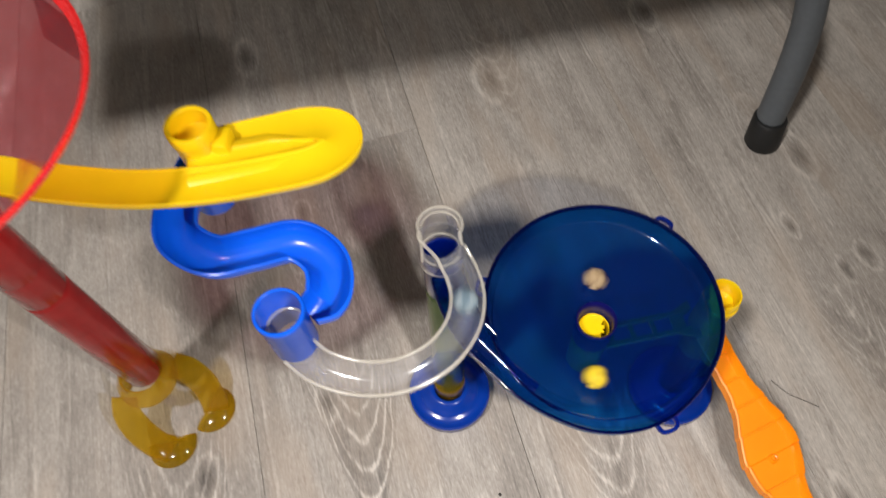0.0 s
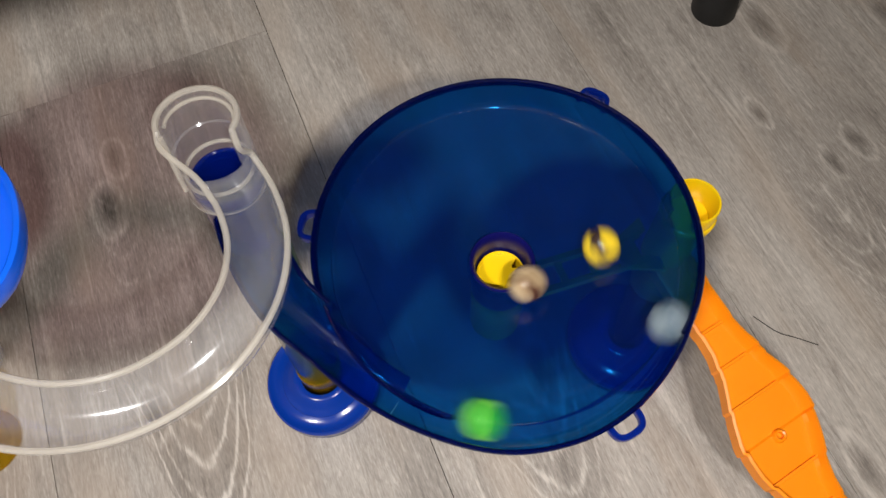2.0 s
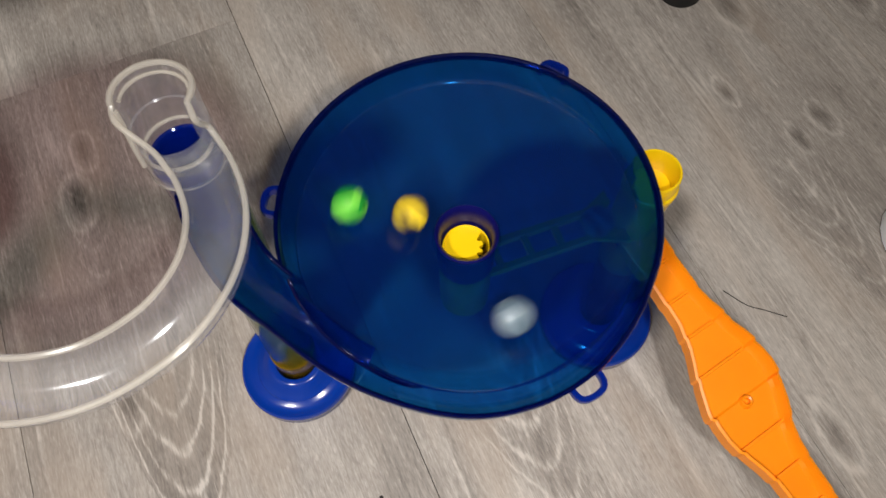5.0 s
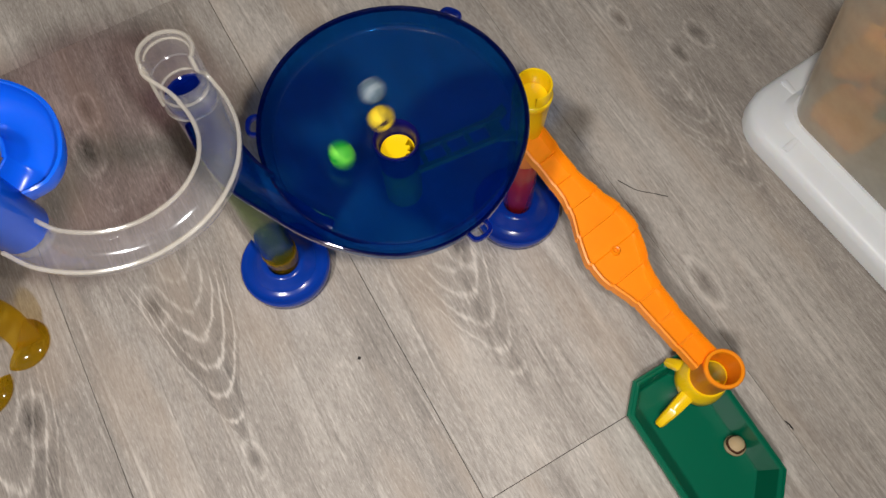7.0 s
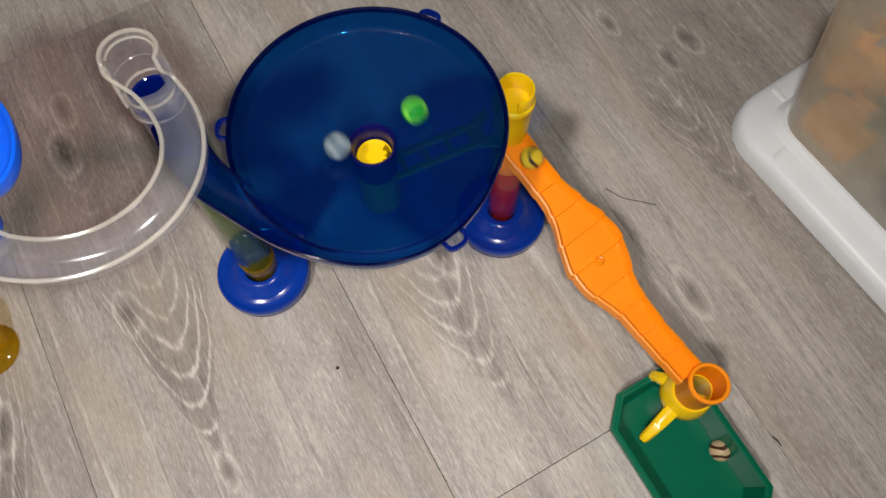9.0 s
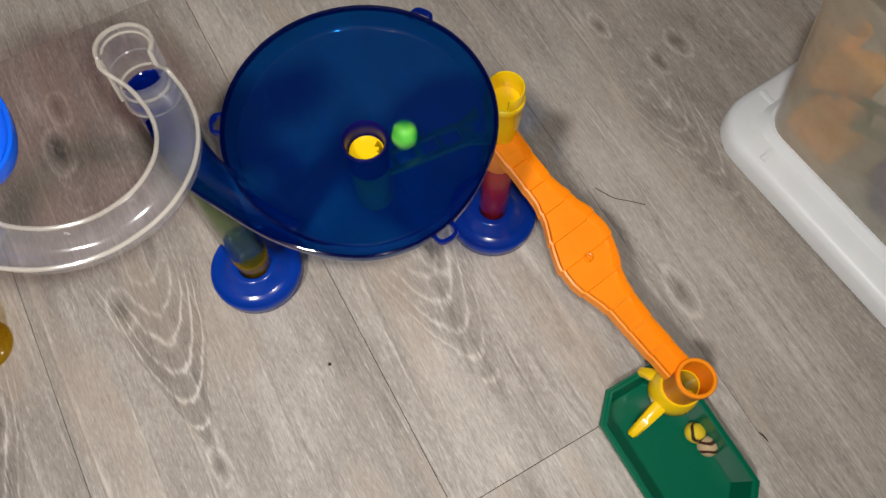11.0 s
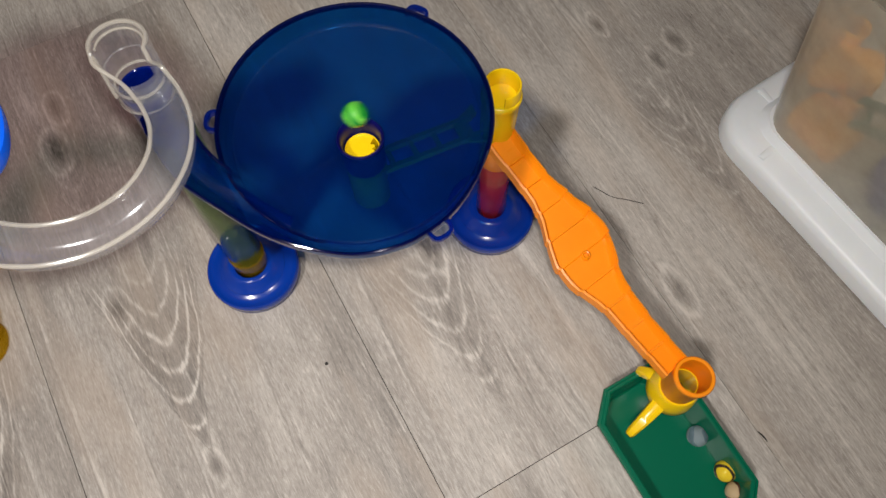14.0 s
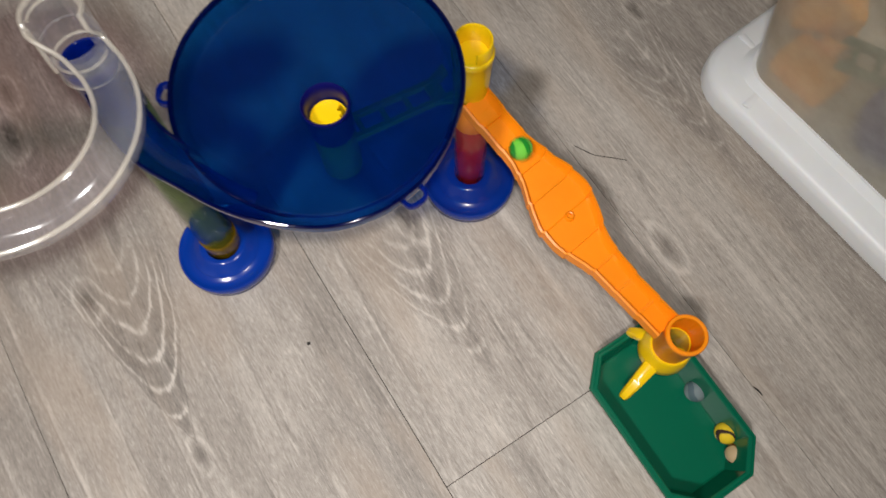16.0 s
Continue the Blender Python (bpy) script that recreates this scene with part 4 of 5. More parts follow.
def spider_stand():
    x, y = 0.2820, 0.0770
    t = thing("spider_stand", pose(x, y, 0), "yellow plastic ring stand with splayed legs in the green tray", "stand")
    part("ring", lathe([(0.0115, 0.036), (0.0160, 0.036), (0.0172, 0.038), (0.0165, 0.044), (0.0150, 0.053), (0.0136, 0.056), (0.0118, 0.056)], 40), YELLOW, t)
    part("spigot", lathe(sleeve(0.0100, 0.0012, 0.040, 0.0660), 36), YELLOW, t, "yellow spigot inside the orange cup")
    part("spigot_floor", lathe([(0.0, 0.0520), (0.0086, 0.0520), (0.0086, 0.0540), (0.0, 0.0540)], 32, arc=(150, 330)), YELLOW, t, "half floor in the spigot")
    for a in (212, 128, 20):
        ca, sa = math.cos(radians(a)), math.sin(radians(a))
        reach = 0.039 if a == 212 else 0.0225
        line = glide([(0.011 * ca, 0.011 * sa, 0.043), (0.6 * reach * ca + 0.004 * ca, 0.6 * reach * sa + 0.004 * sa, 0.0395), (reach * ca, reach * sa, 0.0335)], 6)
        line += [Vector((reach * ca, reach * sa, 0.0335)) + Vector((0.0008 * ca, 0.0008 * sa, -0.027 if a == 20 else -0.003))]
        part("leg", sweep([(-0.0048, -0.002), (0.0048, -0.002), (0.0044, 0.0014), (0.0026, 0.0028), (-0.0026, 0.0028), (-0.0044, 0.0014)], line, True,
                          [1.15 - 0.45 * i / (len(line) - 1) for i in range(len(line))]), YELLOW, t)


spider_stand()


def tripod_base():
    x, y = -0.2550, 0.2350
    t = thing("tripod_base", pose(x, y, 0), "amber see-through arched base with three flared feet", "base")
    part("collar", lathe([(0.0165, 0.061), (0.0182, 0.062), (0.0200, 0.058), (0.0245, 0.0515), (0.0262, 0.0460), (0.0246, 0.0455), (0.0232, 0.0490), (0.0172, 0.0545)], 48), AMBER, t, "domed amber collar")
    for a, start, reach in ((-17, 28, 0.064), (-72, -128, 0.066), (150, 150, 0.056)):
        line = []
        for k, r, z in ((0.0, 0.0235, 0.0500), (0.22, 0.032, 0.041), (0.5, 0.040, 0.026), (0.8, reach - 0.018, 0.011), (1.0, reach - 0.014, 0.003)):
            b = radians(start + (a - start) * k)
            line.append((r * math.cos(b), r * math.sin(b), z))
        line = glide(line, 6)
        leg = part("leg", sweep([(-0.0115, -0.0012), (0.0115, -0.0012), (0.0105, 0.0010), (0.005, 0.0024), (-0.005, 0.0024), (-0.0105, 0.0010)], line), AMBER, t)
        ca, sa = math.cos(radians(a)), math.sin(radians(a))
        k = reach - 0.019
        foot = lathe([(0.0, 0.0), (0.0205, 0.0), (0.0210, 0.0015), (0.0185, 0.0045), (0.0125, 0.0070), (0.0, 0.0080)], 24, (k * ca, k * sa, 0), (a - 100, a + 100))
        part("foot", foot, AMBER, leg, "flared half-round foot")


tripod_base()
red = thing("tower_tube", pose(-0.2560, 0.2400, 0), "tall red see-through plastic tube on the amber base", "tube")
part("tube", lathe(sleeve(0.0160, 0.0018, 0.054, 0.21), 44), RED_CLEAR, red)
part("upper_tube", lathe(sleeve(0.0160, 0.0018, 0.2105, 0.262), 44), RED_CLEAR, red)
part("socket", lathe(sleeve(0.0166, 0.0024, 0.2405, 0.298), 44), RED_CLEAR, red, "thicker red socket")


def red_funnel():
    t = thing("cone_funnel", pose(-0.2530, 0.2420, 0), "large red see-through cone funnel on the red tube", "funnel")
    top = [(0.0150, 0.2985), (0.0300, 0.3080), (0.0600, 0.3330), (0.0900, 0.3610), (0.1040, 0.3760)]
    under = [(r + 0.0010, z - 0.0016) for r, z in top]
    part("cone", lathe(top + under[::-1], 80), RED_THIN, t)
    part("rim", lathe([(0.1040, 0.3755), (0.1060, 0.3745), (0.1090, 0.3775), (0.1092, 0.3795), (0.1075, 0.3800)], 80), RED_RIM, t, "bright red rim")


red_funnel()


# ---- marbles ----
def marble(name, material, label):
    bm = bmesh.new()
    bmesh.ops.create_uvsphere(bm, u_segments=32, v_segments=20, radius=0.0076)
    ob = part(name, bm, material, None, label, 80)
    return tagged(ob, category="marble", group="rolling marbles")


GREEN_MARBLE = marble("green_marble", swirl_glass("green_glass", (0.02, 0.34, 0.04), (0.26, 0.80, 0.10), 0.56, 0.7, 0.35), "green glass marble with a paler swirl")
WHITE_MARBLE = marble("white_marble", swirl_glass("white_glass", (0.24, 0.32, 0.37), (0.46, 0.53, 0.56), 0.6, 0.6, 0.6), "pale blue-white glass marble")
YELLOW_MARBLE = marble("yellow_marble", swirl_glass("yellow_glass", (0.78, 0.55, 0.03), (0.05, 0.03, 0.025), 0.83, 0.6), "yellow marble with a dark band")
BROWN_MARBLE = marble("brown_marble", swirl_glass("brown_glass", (0.52, 0.38, 0.22), (0.07, 0.025, 0.015), 0.72, 0.7), "tan and dark brown swirled marble")


# ---- small things on the floor ----
hair = thing("hair", pose(0, 0, 0), "thin dark hair lying on the floor", "hair")
part("strand", tube_along(glide([(0.2870, 0.2560, 0.0006), (0.2990, 0.2440, 0.0010), (0.3100, 0.2390, 0.0006), (0.3230, 0.2325, 0.0008)], 6), 0.00035, 6), DARK, hair)
speck = thing("speck", pose(0.046, 0.154, 0), "tiny dark crumb on the floor", "crumb")
part("crumb", lathe([(0.0, 0.0), (0.0014, 0.0), (0.0012, 0.0009), (0.0, 0.0012)], 8), DARK, speck)

sliver = thing("sliver", pose(0.3505, 0.0350, 0, 0, 0, -62), "thin dark sliver lying along a floor joint", "crumb")
part("sliver_body", sweep([(-0.0007, 0.0), (0.0007, 0.0), (0.0004, 0.0007), (-0.0004, 0.0007)], glide([(-0.0045, 0, 0), (0, 0.0004, 0), (0.0045, -0.0003, 0)], 4), True, [0.2 + 0.8 * math.sin(math.pi * i / 8) for i in range(9)]), DARK, sliver)

planks(FLOOR)


BOWL = [(0.0122, 0.1730), (0.020, 0.1746), (0.035, 0.1780), (0.05, 0.1815), (0.06, 0.1841), (0.0672, 0.1862), (0.0692, 0.1874), (0.0706, 0.1894), (0.0716, 0.1925), (0.0723, 0.1965), (0.0728, 0.2005)]


def on_bowl(angle, r):
    """The middle of a marble on the dish, from its angle about the hole and its distance."""
    z = float(np.interp(min(r + 0.002, 0.068), [q[0] for q in BOWL], [q[1] for q in BOWL])) + 0.0078
    if r < 0.0125:
        z = 0.1808 - (0.0125 - r) * 0.6
    a = radians(angle)
    return Vector((0.1060 + r * math.cos(a), 0.2365 + r * math.sin(a), z))


def rounds(rows):
    """Turns rows of seconds, angle and distance into places, with two steps between each two rows."""
    out = []
    for (t0, a0, r0), (t1, a1, r1) in zip(rows, rows[1:]):
        for k in range(3):
            x = k / 3
            out.append((t0 + (t1 - t0) * x, on_bowl(a0 + (a1 - a0) * x, r0 + (r1 - r0) * x)))
    t, a, r = rows[-1]
    return out + [(t, on_bowl(a, r))]


def places(rows):
    return [(t, Vector((x, y, z))) for t, x, y, z in rows]


def fall(t):
    """From the hole along the ladder to the head of the orange track."""
    return places([(t + 0.1, 0.1055, 0.2365, 0.149), (t + 0.2, 0.1120, 0.2378, 0.1485), (t + 0.4, 0.1500, 0.2450, 0.1465), (t + 0.55, 0.1840, 0.2515, 0.1445), (t + 0.62, 0.1960, 0.2530, 0.1360)])


def roll(thing_, rows):
    """Keys a marble, which turns as it rolls."""
    rows = sorted(rows, key=lambda q: q[0])
    if rows[-1][0] < 16:
        rows.append((16.0, rows[-1][1].copy()))
    spin = Matrix.Identity(4)
    keys, last, used = [], rows[0][1], -1
    for t, at in rows:
        if frame(t) == used:
            continue
        used = frame(t)
        d = at - last
        if d.length > 1e-5:
            spin = Matrix.Rotation(min(d.length / 0.0076, 1.25), 4, Vector((-d.y, d.x, 0.001)).normalized()) @ spin
        keys.append((t, Matrix.Translation(at) @ spin))
        last = at
    walk(thing_, keys)


def motions():
    roll(YELLOW_MARBLE, rounds([(0.0, -98, 0.0439), (0.1, -59, 0.0471), (0.2, -25, 0.0485), (0.3, 9, 0.0486), (0.4, 42, 0.0471), (0.5, 79, 0.0464), (0.6, 115, 0.0447), (0.7, 158, 0.0420), (0.8, 205, 0.0387), (0.9, 249, 0.0391), (1.0, 289, 0.0429), (1.1, 330, 0.0406), (1.2, 374, 0.0401), (1.3, 414, 0.0412), (1.4, 457, 0.0428), (1.5, 491, 0.0415), (1.6, 532, 0.0394), (1.7, 578, 0.0367), (1.8, 630, 0.0335), (1.9, 677, 0.0357), (2.0, 716, 0.0391), (2.1, 756, 0.0397), (2.2, 797, 0.0364), (2.3, 846, 0.0340), (2.4, 897, 0.0310), (2.5, 947, 0.0308), (2.6, 997, 0.0308), (2.7, 1045, 0.0305), (2.8, 1094, 0.0309), (2.9, 1145, 0.0327), (3.0, 1189, 0.0343), (3.1, 1232, 0.0306), (3.2, 1287, 0.0280), (3.3, 1336, 0.0325), (3.4, 1386, 0.0320), (3.5, 1439, 0.0315), (3.6, 1492, 0.0310), (3.7, 1547, 0.0305), (3.8, 1603, 0.0300), (3.9, 1660, 0.0295), (4.0, 1718, 0.0290), (4.1, 1776, 0.0285), (4.2, 1836, 0.0280), (4.3, 1896, 0.0275), (4.4, 1956, 0.0270), (4.5, 2017, 0.0265), (4.6, 2078, 0.0260), (4.7, 2138, 0.0255), (4.8, 2199, 0.0250), (4.9, 2260, 0.0245), (5.0, 2320, 0.0240), (5.1, 2379, 0.0235), (5.2, 2439, 0.0230), (5.3, 2497, 0.0217), (5.4, 2562, 0.0216), (5.5, 2621, 0.0209), (5.6, 2687, 0.0205), (5.7, 2766, 0.0170), (5.8, 2832, 0.0181), (5.9, 2891, 0.0183), (6.0, 2961, 0.0187), (6.1, 3027, 0.0214), (6.2, 3096, 0.0161), (6.3, 3184, 0.0126), (6.4, 3265, 0.0154), (6.5, 3327, 0.0175), (6.6, 3395, 0.0154), (6.7, 3510, 0.0065), (6.8, 3564, 0.0161), (6.9, 3627, 0.0168), (7.0, 3716, 0.0139), (7.1, 3792, 0.0164), (7.2, 3865, 0.0125), (7.3, 3950, 0.0142), (7.4, 4024, 0.0139), (7.5, 4109, 0.0128), (7.6, 4217, 0.0129), (7.7, 4276, 0.0138), (7.8, 4382, 0.0107), (7.9, 4466, 0.0133), (8.0, 4539, 0.0103), (8.1, 4634, 0.0062), (8.2, 4729, 0.0030)]) + fall(8.25) + places([
        (8.95, 0.2010, 0.2440, 0.1240), (9.0, 0.205, 0.236, 0.122), (9.1, 0.212, 0.218, 0.118), (9.2, 0.221, 0.197, 0.113), (9.3, 0.226, 0.178, 0.1095), (9.45, 0.223, 0.163, 0.1070), (9.6, 0.234, 0.149, 0.1035),
        (9.8, 0.250, 0.125, 0.0975), (10.0, 0.266, 0.090, 0.0895), (10.1, 0.281, 0.080, 0.075), (10.2, 0.285, 0.070, 0.020), (10.35, 0.290, 0.030, 0.0105), (10.6, 0.294, 0.020, 0.0105),
        (10.9, 0.2975, 0.042, 0.0105), (11.2, 0.299, 0.0515, 0.0105), (13.1, 0.299, 0.052, 0.0105), (13.3, 0.304, 0.040, 0.0105), (13.6, 0.308, 0.029, 0.0105), (14.0, 0.311, 0.018, 0.0105), (14.4, 0.3125, 0.0145, 0.0105)]))
    roll(BROWN_MARBLE, rounds([(0.0, 90, 0.0265), (0.1, 142, 0.0267), (0.2, 197, 0.0220), (0.3, 265, 0.0226), (0.4, 324, 0.0211), (0.5, 378, 0.0242), (0.6, 437, 0.0272), (0.7, 491, 0.0259), (0.8, 553, 0.0205), (0.9, 630, 0.0165), (1.0, 693, 0.0190), (1.1, 760, 0.0223), (1.2, 819, 0.0258), (1.3, 875, 0.0221), (1.4, 941, 0.0159), (1.5, 1032, 0.0181), (1.6, 1092, 0.0174), (1.7, 1170, 0.0195), (1.8, 1230, 0.0208), (1.9, 1294, 0.0169), (2.0, 1381, 0.0157), (2.1, 1452, 0.0164), (2.2, 1518, 0.0189), (2.3, 1588, 0.0142), (2.4, 1682, 0.0130), (2.5, 1766, 0.0133), (2.6, 1841, 0.0159), (2.7, 1919, 0.0166), (2.8, 1993, 0.0154), (2.9, 2086, 0.0109), (3.0, 2171, 0.0132), (3.1, 2250, 0.0135), (3.2, 2329, 0.0132), (3.3, 2411, 0.0143), (3.4, 2493, 0.0136), (3.5, 2575, 0.0129), (3.6, 2657, 0.0122), (3.7, 2739, 0.0115), (3.8, 2821, 0.0108), (3.9, 2903, 0.0101), (4.0, 2985, 0.0094), (4.1, 3067, 0.0087), (4.2, 3149, 0.0080), (4.3, 3231, 0.0073), (4.4, 3313, 0.0066)]) + fall(4.5) + places([
        (5.2, 0.202, 0.243, 0.123), (5.3, 0.210, 0.224, 0.119), (5.4, 0.219, 0.203, 0.114), (5.5, 0.228, 0.181, 0.110), (5.6, 0.222, 0.175, 0.109), (5.7, 0.221, 0.161, 0.107), (5.8, 0.232, 0.150, 0.104),
        (5.9, 0.247, 0.137, 0.100), (6.0, 0.252, 0.123, 0.097), (6.1, 0.260, 0.106, 0.093), (6.2, 0.276, 0.083, 0.0875), (6.3, 0.284, 0.074, 0.030), (6.4, 0.286, 0.020, 0.0105), (6.5, 0.293, 0.006, 0.0105),
        (6.6, 0.295, 0.013, 0.0105), (6.8, 0.298, 0.023, 0.0105), (7.0, 0.302, 0.030, 0.0105), (7.5, 0.304, 0.037, 0.0105), (13.1, 0.304, 0.0372, 0.0105), (13.3, 0.307, 0.026, 0.0105), (13.6, 0.311, 0.0145, 0.0105),
        (14.0, 0.3135, 0.003, 0.0105), (14.4, 0.3140, -0.0005, 0.0105)]))
    roll(WHITE_MARBLE, places([(0.0, 0.020, 0.222, 0.236), (0.1, 0.015, 0.247, 0.235), (0.2, 0.006, 0.259, 0.228), (0.3, 0.006, 0.255, 0.212), (0.4, 0.010, 0.239, 0.206), (0.5, 0.015, 0.220, 0.204), (0.6, 0.040, 0.197, 0.202)])
         + rounds([(0.7, -118, 0.0671), (0.8, -75, 0.0638), (0.9, -36, 0.0655), (1.0, 0, 0.0680), (1.1, 35, 0.0699), (1.2, 69, 0.0723), (1.3, 102, 0.0689), (1.4, 132, 0.0683), (1.5, 163, 0.0637), (1.6, 198, 0.0631), (1.7, 230, 0.0635), (1.8, 264, 0.0598), (1.9, 298, 0.0640), (2.0, 325, 0.0680), (2.1, 353, 0.0685), (2.2, 380, 0.0701), (2.3, 405, 0.0668), (2.4, 433, 0.0631), (2.5, 466, 0.0587), (2.6, 501, 0.0529), (2.7, 541, 0.0500), (2.8, 582, 0.0499), (2.9, 619, 0.0534), (3.0, 649, 0.0587), (3.1, 676, 0.0598), (3.2, 704, 0.0584), (3.3, 734, 0.0573), (3.4, 764, 0.0565), (3.5, 796, 0.0558), (3.6, 829, 0.0550), (3.7, 863, 0.0543), (3.8, 897, 0.0536), (3.9, 933, 0.0528), (4.0, 969, 0.0521), (4.1, 1006, 0.0514), (4.2, 1044, 0.0506), (4.3, 1082, 0.0499), (4.4, 1121, 0.0491), (4.5, 1161, 0.0484), (4.6, 1201, 0.0477), (4.7, 1241, 0.0469), (4.8, 1282, 0.0462), (4.9, 1323, 0.0455), (5.0, 1365, 0.0447), (5.1, 1406, 0.0440), (5.2, 1448, 0.0432), (5.3, 1490, 0.0387), (5.4, 1534, 0.0386), (5.5, 1576, 0.0378), (5.6, 1621, 0.0370), (5.7, 1664, 0.0350), (5.8, 1713, 0.0336), (5.9, 1757, 0.0357), (6.0, 1798, 0.0370), (6.1, 1843, 0.0386), (6.2, 1884, 0.0387), (6.3, 1930, 0.0359), (6.4, 1974, 0.0322), (6.5, 2032, 0.0324), (6.6, 2077, 0.0327), (6.7, 2124, 0.0333), (6.8, 2166, 0.0332), (6.9, 2215, 0.0334), (7.0, 2265, 0.0306), (7.1, 2315, 0.0298), (7.2, 2369, 0.0275), (7.3, 2424, 0.0277), (7.4, 2474, 0.0301), (7.5, 2517, 0.0310), (7.6, 2564, 0.0279), (7.7, 2623, 0.0262), (7.8, 2679, 0.0267), (7.9, 2730, 0.0253), (8.0, 2787, 0.0215), (8.1, 2861, 0.0201), (8.2, 2919, 0.0245), (8.3, 2968, 0.0235), (8.4, 3035, 0.0199), (8.5, 3106, 0.0187), (8.6, 3167, 0.0204), (8.7, 3220, 0.0191), (8.8, 3295, 0.0176), (8.9, 3364, 0.0212), (9.0, 3422, 0.0190), (9.1, 3497, 0.0138), (9.2, 3576, 0.0186), (9.3, 3660, 0.0170), (9.4, 3744, 0.0162), (9.5, 3828, 0.0154), (9.6, 3912, 0.0146), (9.7, 3996, 0.0138), (9.8, 4080, 0.0130), (9.9, 4164, 0.0122), (10.0, 4248, 0.0114), (10.1, 4332, 0.0106), (10.2, 4416, 0.0098), (10.3, 4500, 0.0090), (10.4, 4584, 0.0082), (10.5, 4668, 0.0074), (10.6, 4752, 0.0066), (10.7, 4836, 0.0058), (10.8, 4920, 0.0050)]) + fall(10.95) + places([
             (11.65, 0.199, 0.248, 0.124), (11.7, 0.202, 0.243, 0.123), (11.8, 0.210, 0.225, 0.119), (11.9, 0.218, 0.205, 0.115), (12.0, 0.225, 0.182, 0.110), (12.1, 0.221, 0.165, 0.107), (12.2, 0.231, 0.152, 0.104),
             (12.3, 0.247, 0.141, 0.101), (12.4, 0.249, 0.127, 0.098), (12.5, 0.259, 0.108, 0.094), (12.6, 0.266, 0.088, 0.089), (12.7, 0.281, 0.078, 0.062), (12.8, 0.279, 0.044, 0.0105), (12.95, 0.280, 0.002, 0.0105),
             (13.1, 0.281, 0.009, 0.0105), (13.3, 0.284, 0.023, 0.0105), (13.6, 0.289, 0.038, 0.0105), (13.7, 0.292, 0.041, 0.0105), (14.2, 0.3025, 0.0455, 0.0105), (14.5, 0.303, 0.0465, 0.0105)]))
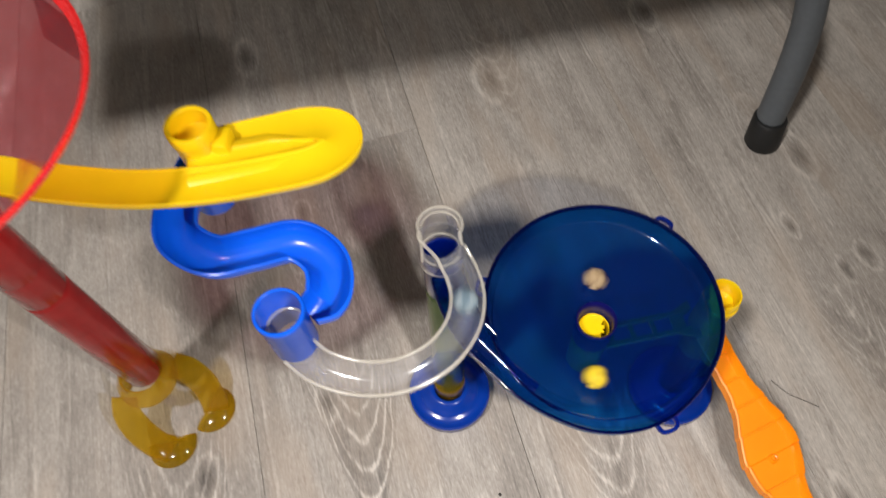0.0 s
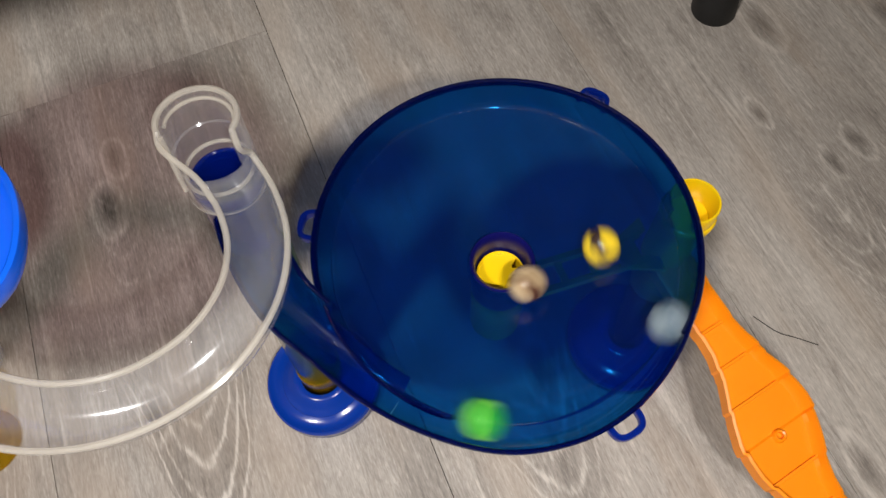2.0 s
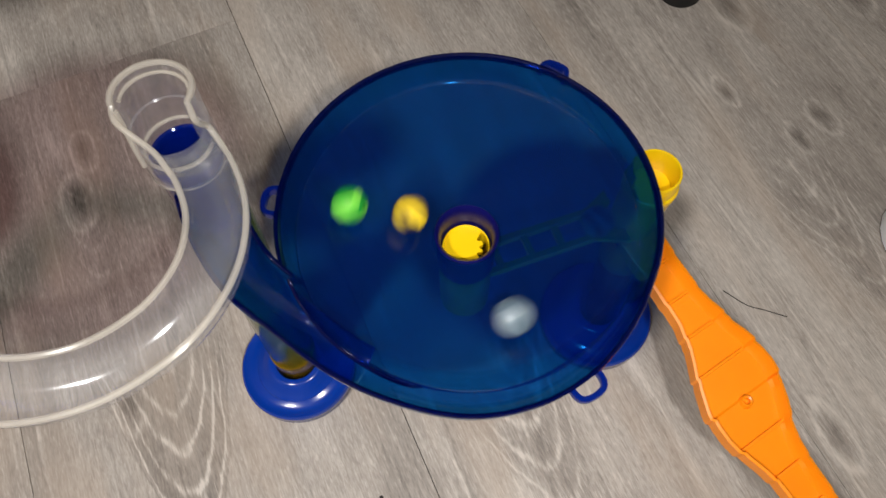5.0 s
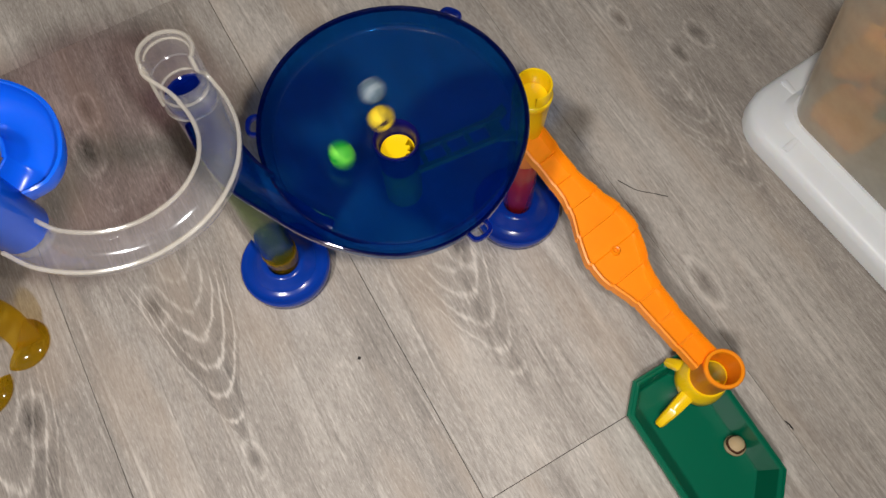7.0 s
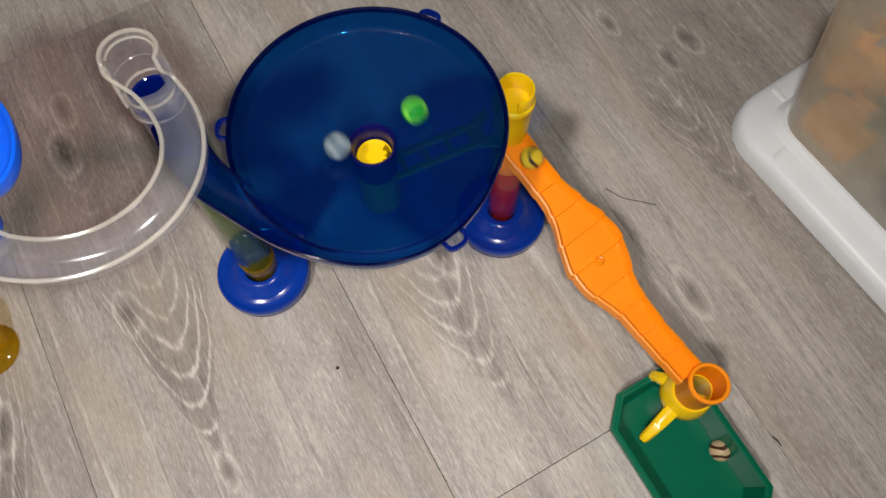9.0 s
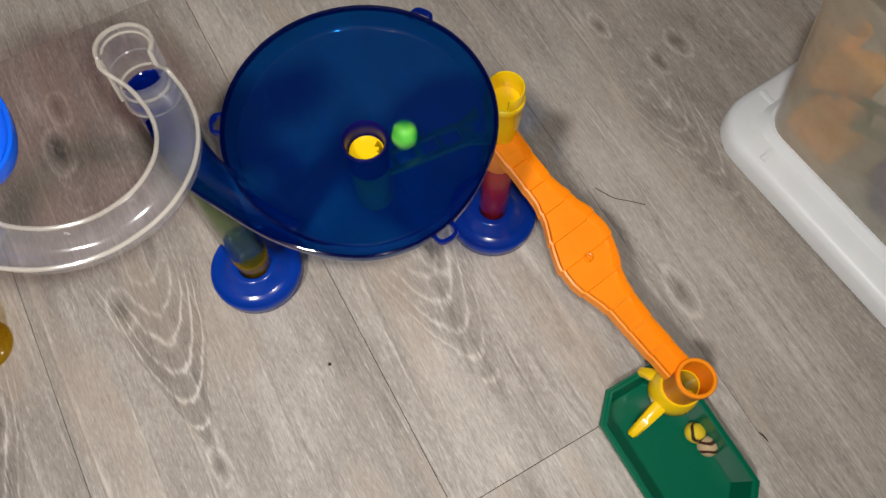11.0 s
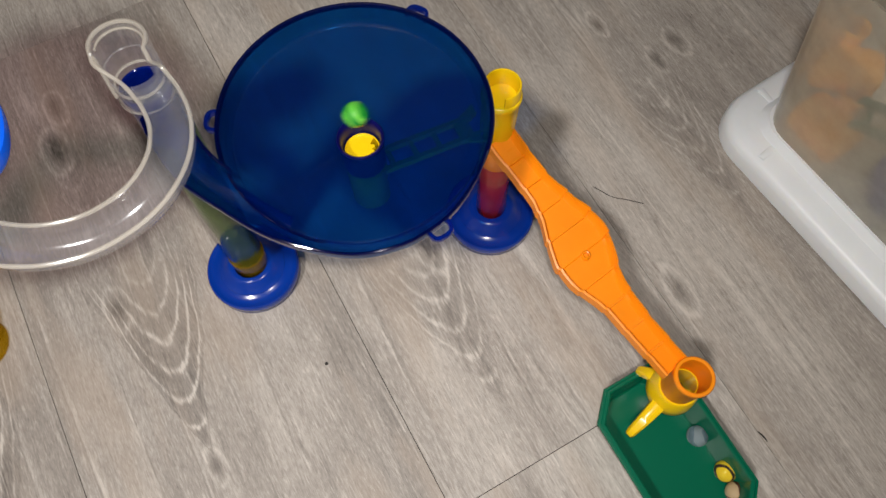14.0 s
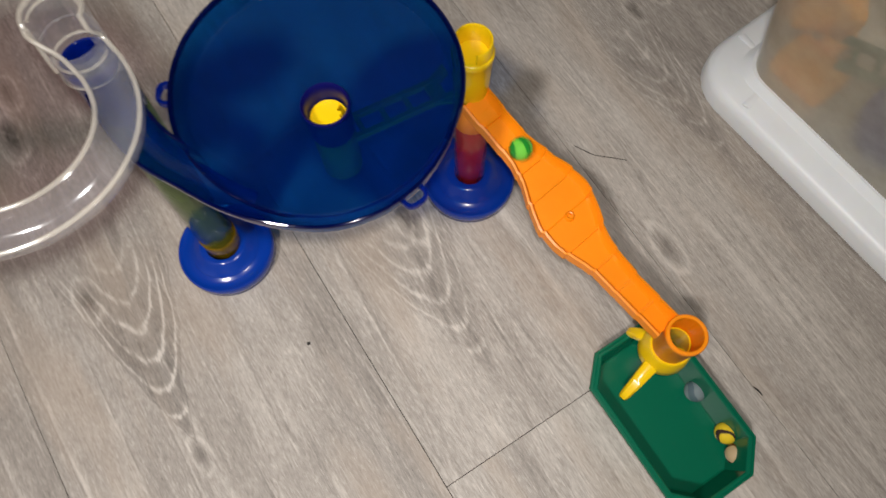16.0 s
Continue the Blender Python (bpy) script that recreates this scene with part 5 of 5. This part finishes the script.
    roll(GREEN_MARBLE, places([(0.0, -0.1445, 0.2960, 0.2605), (0.1, -0.1535, 0.2730, 0.2590), (0.2, -0.1445, 0.2430, 0.2585), (0.3, -0.1135, 0.2375, 0.2580), (0.4, -0.0815, 0.2470, 0.2575), (0.5, -0.0610, 0.2290, 0.2570), (0.6, -0.0735, 0.2030, 0.2545),
                               (0.7, -0.0790, 0.1970, 0.2445), (0.8, -0.0540, 0.1780, 0.2375), (0.9, -0.0270, 0.1735, 0.2370), (1.0, -0.0020, 0.1800, 0.2365), (1.1, 0.0140, 0.1960, 0.2365), (1.2, 0.0200, 0.2200, 0.2360), (1.3, 0.013, 0.242, 0.235),
                               (1.4, 0.007, 0.258, 0.232), (1.5, 0.005, 0.258, 0.216), (1.6, 0.006, 0.252, 0.208), (1.7, 0.0075, 0.240, 0.206), (1.8, 0.018, 0.214, 0.204), (1.9, 0.046, 0.187, 0.202)])
         + rounds([(2.0, -104, 0.0696), (2.1, -64, 0.0698), (2.2, -28, 0.0691), (2.3, 8, 0.0697), (2.4, 41, 0.0691), (2.5, 74, 0.0670), (2.6, 108, 0.0678), (2.7, 137, 0.0669), (2.8, 167, 0.0646), (2.9, 201, 0.0609), (3.0, 236, 0.0587), (3.1, 269, 0.0615), (3.2, 298, 0.0649), (3.3, 328, 0.0622), (3.4, 359, 0.0614), (3.5, 390, 0.0606), (3.6, 422, 0.0598), (3.7, 453, 0.0590), (3.8, 486, 0.0581), (3.9, 518, 0.0573), (4.0, 551, 0.0565), (4.1, 584, 0.0557), (4.2, 617, 0.0549), (4.3, 650, 0.0541), (4.4, 684, 0.0533), (4.5, 717, 0.0525), (4.6, 751, 0.0517), (4.7, 785, 0.0509), (4.8, 818, 0.0500), (4.9, 852, 0.0492), (5.0, 885, 0.0484), (5.1, 919, 0.0476), (5.2, 952, 0.0468), (5.3, 985, 0.0467), (5.4, 1017, 0.0479), (5.5, 1047, 0.0510), (5.6, 1079, 0.0500), (5.7, 1114, 0.0494), (5.8, 1149, 0.0454), (5.9, 1187, 0.0435), (6.0, 1227, 0.0416), (6.1, 1267, 0.0383), (6.2, 1309, 0.0379), (6.3, 1350, 0.0385), (6.4, 1389, 0.0380), (6.5, 1427, 0.0421), (6.6, 1466, 0.0423), (6.7, 1503, 0.0420), (6.8, 1542, 0.0393), (6.9, 1581, 0.0373), (7.0, 1635, 0.0331), (7.1, 1687, 0.0332), (7.2, 1727, 0.0372), (7.3, 1765, 0.0377), (7.4, 1802, 0.0360), (7.5, 1847, 0.0336), (7.6, 1897, 0.0308), (7.7, 1947, 0.0322), (7.8, 1993, 0.0329), (7.9, 2042, 0.0322), (8.0, 2087, 0.0340), (8.1, 2123, 0.0403), (8.2, 2155, 0.0402), (8.3, 2193, 0.0344), (8.4, 2246, 0.0286), (8.5, 2299, 0.0316), (8.6, 2346, 0.0342), (8.7, 2384, 0.0336), (8.8, 2430, 0.0295), (8.9, 2484, 0.0283), (9.0, 2543, 0.0293), (9.1, 2588, 0.0318), (9.2, 2625, 0.0337), (9.3, 2660, 0.0353), (9.4, 2691, 0.0346), (9.5, 2721, 0.0339), (9.6, 2749, 0.0332), (9.7, 2775, 0.0325), (9.8, 2801, 0.0319), (9.9, 2827, 0.0312), (10.0, 2853, 0.0305), (10.1, 2879, 0.0298), (10.2, 2907, 0.0291), (10.3, 2936, 0.0284), (10.4, 2967, 0.0277), (10.5, 3001, 0.0270), (10.6, 3038, 0.0263), (10.7, 3078, 0.0256), (10.8, 3123, 0.0250), (10.9, 3172, 0.0243), (11.0, 3226, 0.0236), (11.1, 3285, 0.0229), (11.2, 3350, 0.0222), (11.3, 3422, 0.0210), (11.4, 3501, 0.0229), (11.5, 3555, 0.0216), (11.6, 3614, 0.0195), (11.7, 3685, 0.0186), (11.8, 3746, 0.0183), (11.9, 3813, 0.0178), (12.0, 3892, 0.0166), (12.1, 3950, 0.0183), (12.2, 4022, 0.0188), (12.3, 4091, 0.0188), (12.4, 4166, 0.0177), (12.5, 4245, 0.0160), (12.6, 4315, 0.0151), (12.7, 4389, 0.0157), (12.8, 4460, 0.0174), (12.9, 4538, 0.0125), (13.0, 4641, 0.0117), (13.1, 4708, 0.0145), (13.2, 4783, 0.0148), (13.3, 4882, 0.0128), (13.4, 4956, 0.0125), (13.5, 5039, 0.0120), (13.6, 5131, 0.0125), (13.7, 5214, 0.0121), (13.8, 5292, 0.0090), (13.9, 5394, 0.0121), (14.0, 5491, 0.0125), (14.1, 5573, 0.0111), (14.2, 5686, 0.0078), (14.3, 5785, 0.0110), (14.4, 5876, 0.0094), (14.5, 6016, 0.0045), (14.6, 6175, 0.0088), (14.7, 6240, 0.0135), (14.8, 6326, 0.0040), (14.9, 6416, 0.0060)]) + places([(15.0, 0.1062, 0.2345, 0.1665)]) + fall(14.97) + places([(15.75, 0.2020, 0.2500, 0.1250), (15.8, 0.2055, 0.2430, 0.1235), (15.9, 0.210, 0.229, 0.120), (16.0, 0.215, 0.211, 0.116)]))


motions()
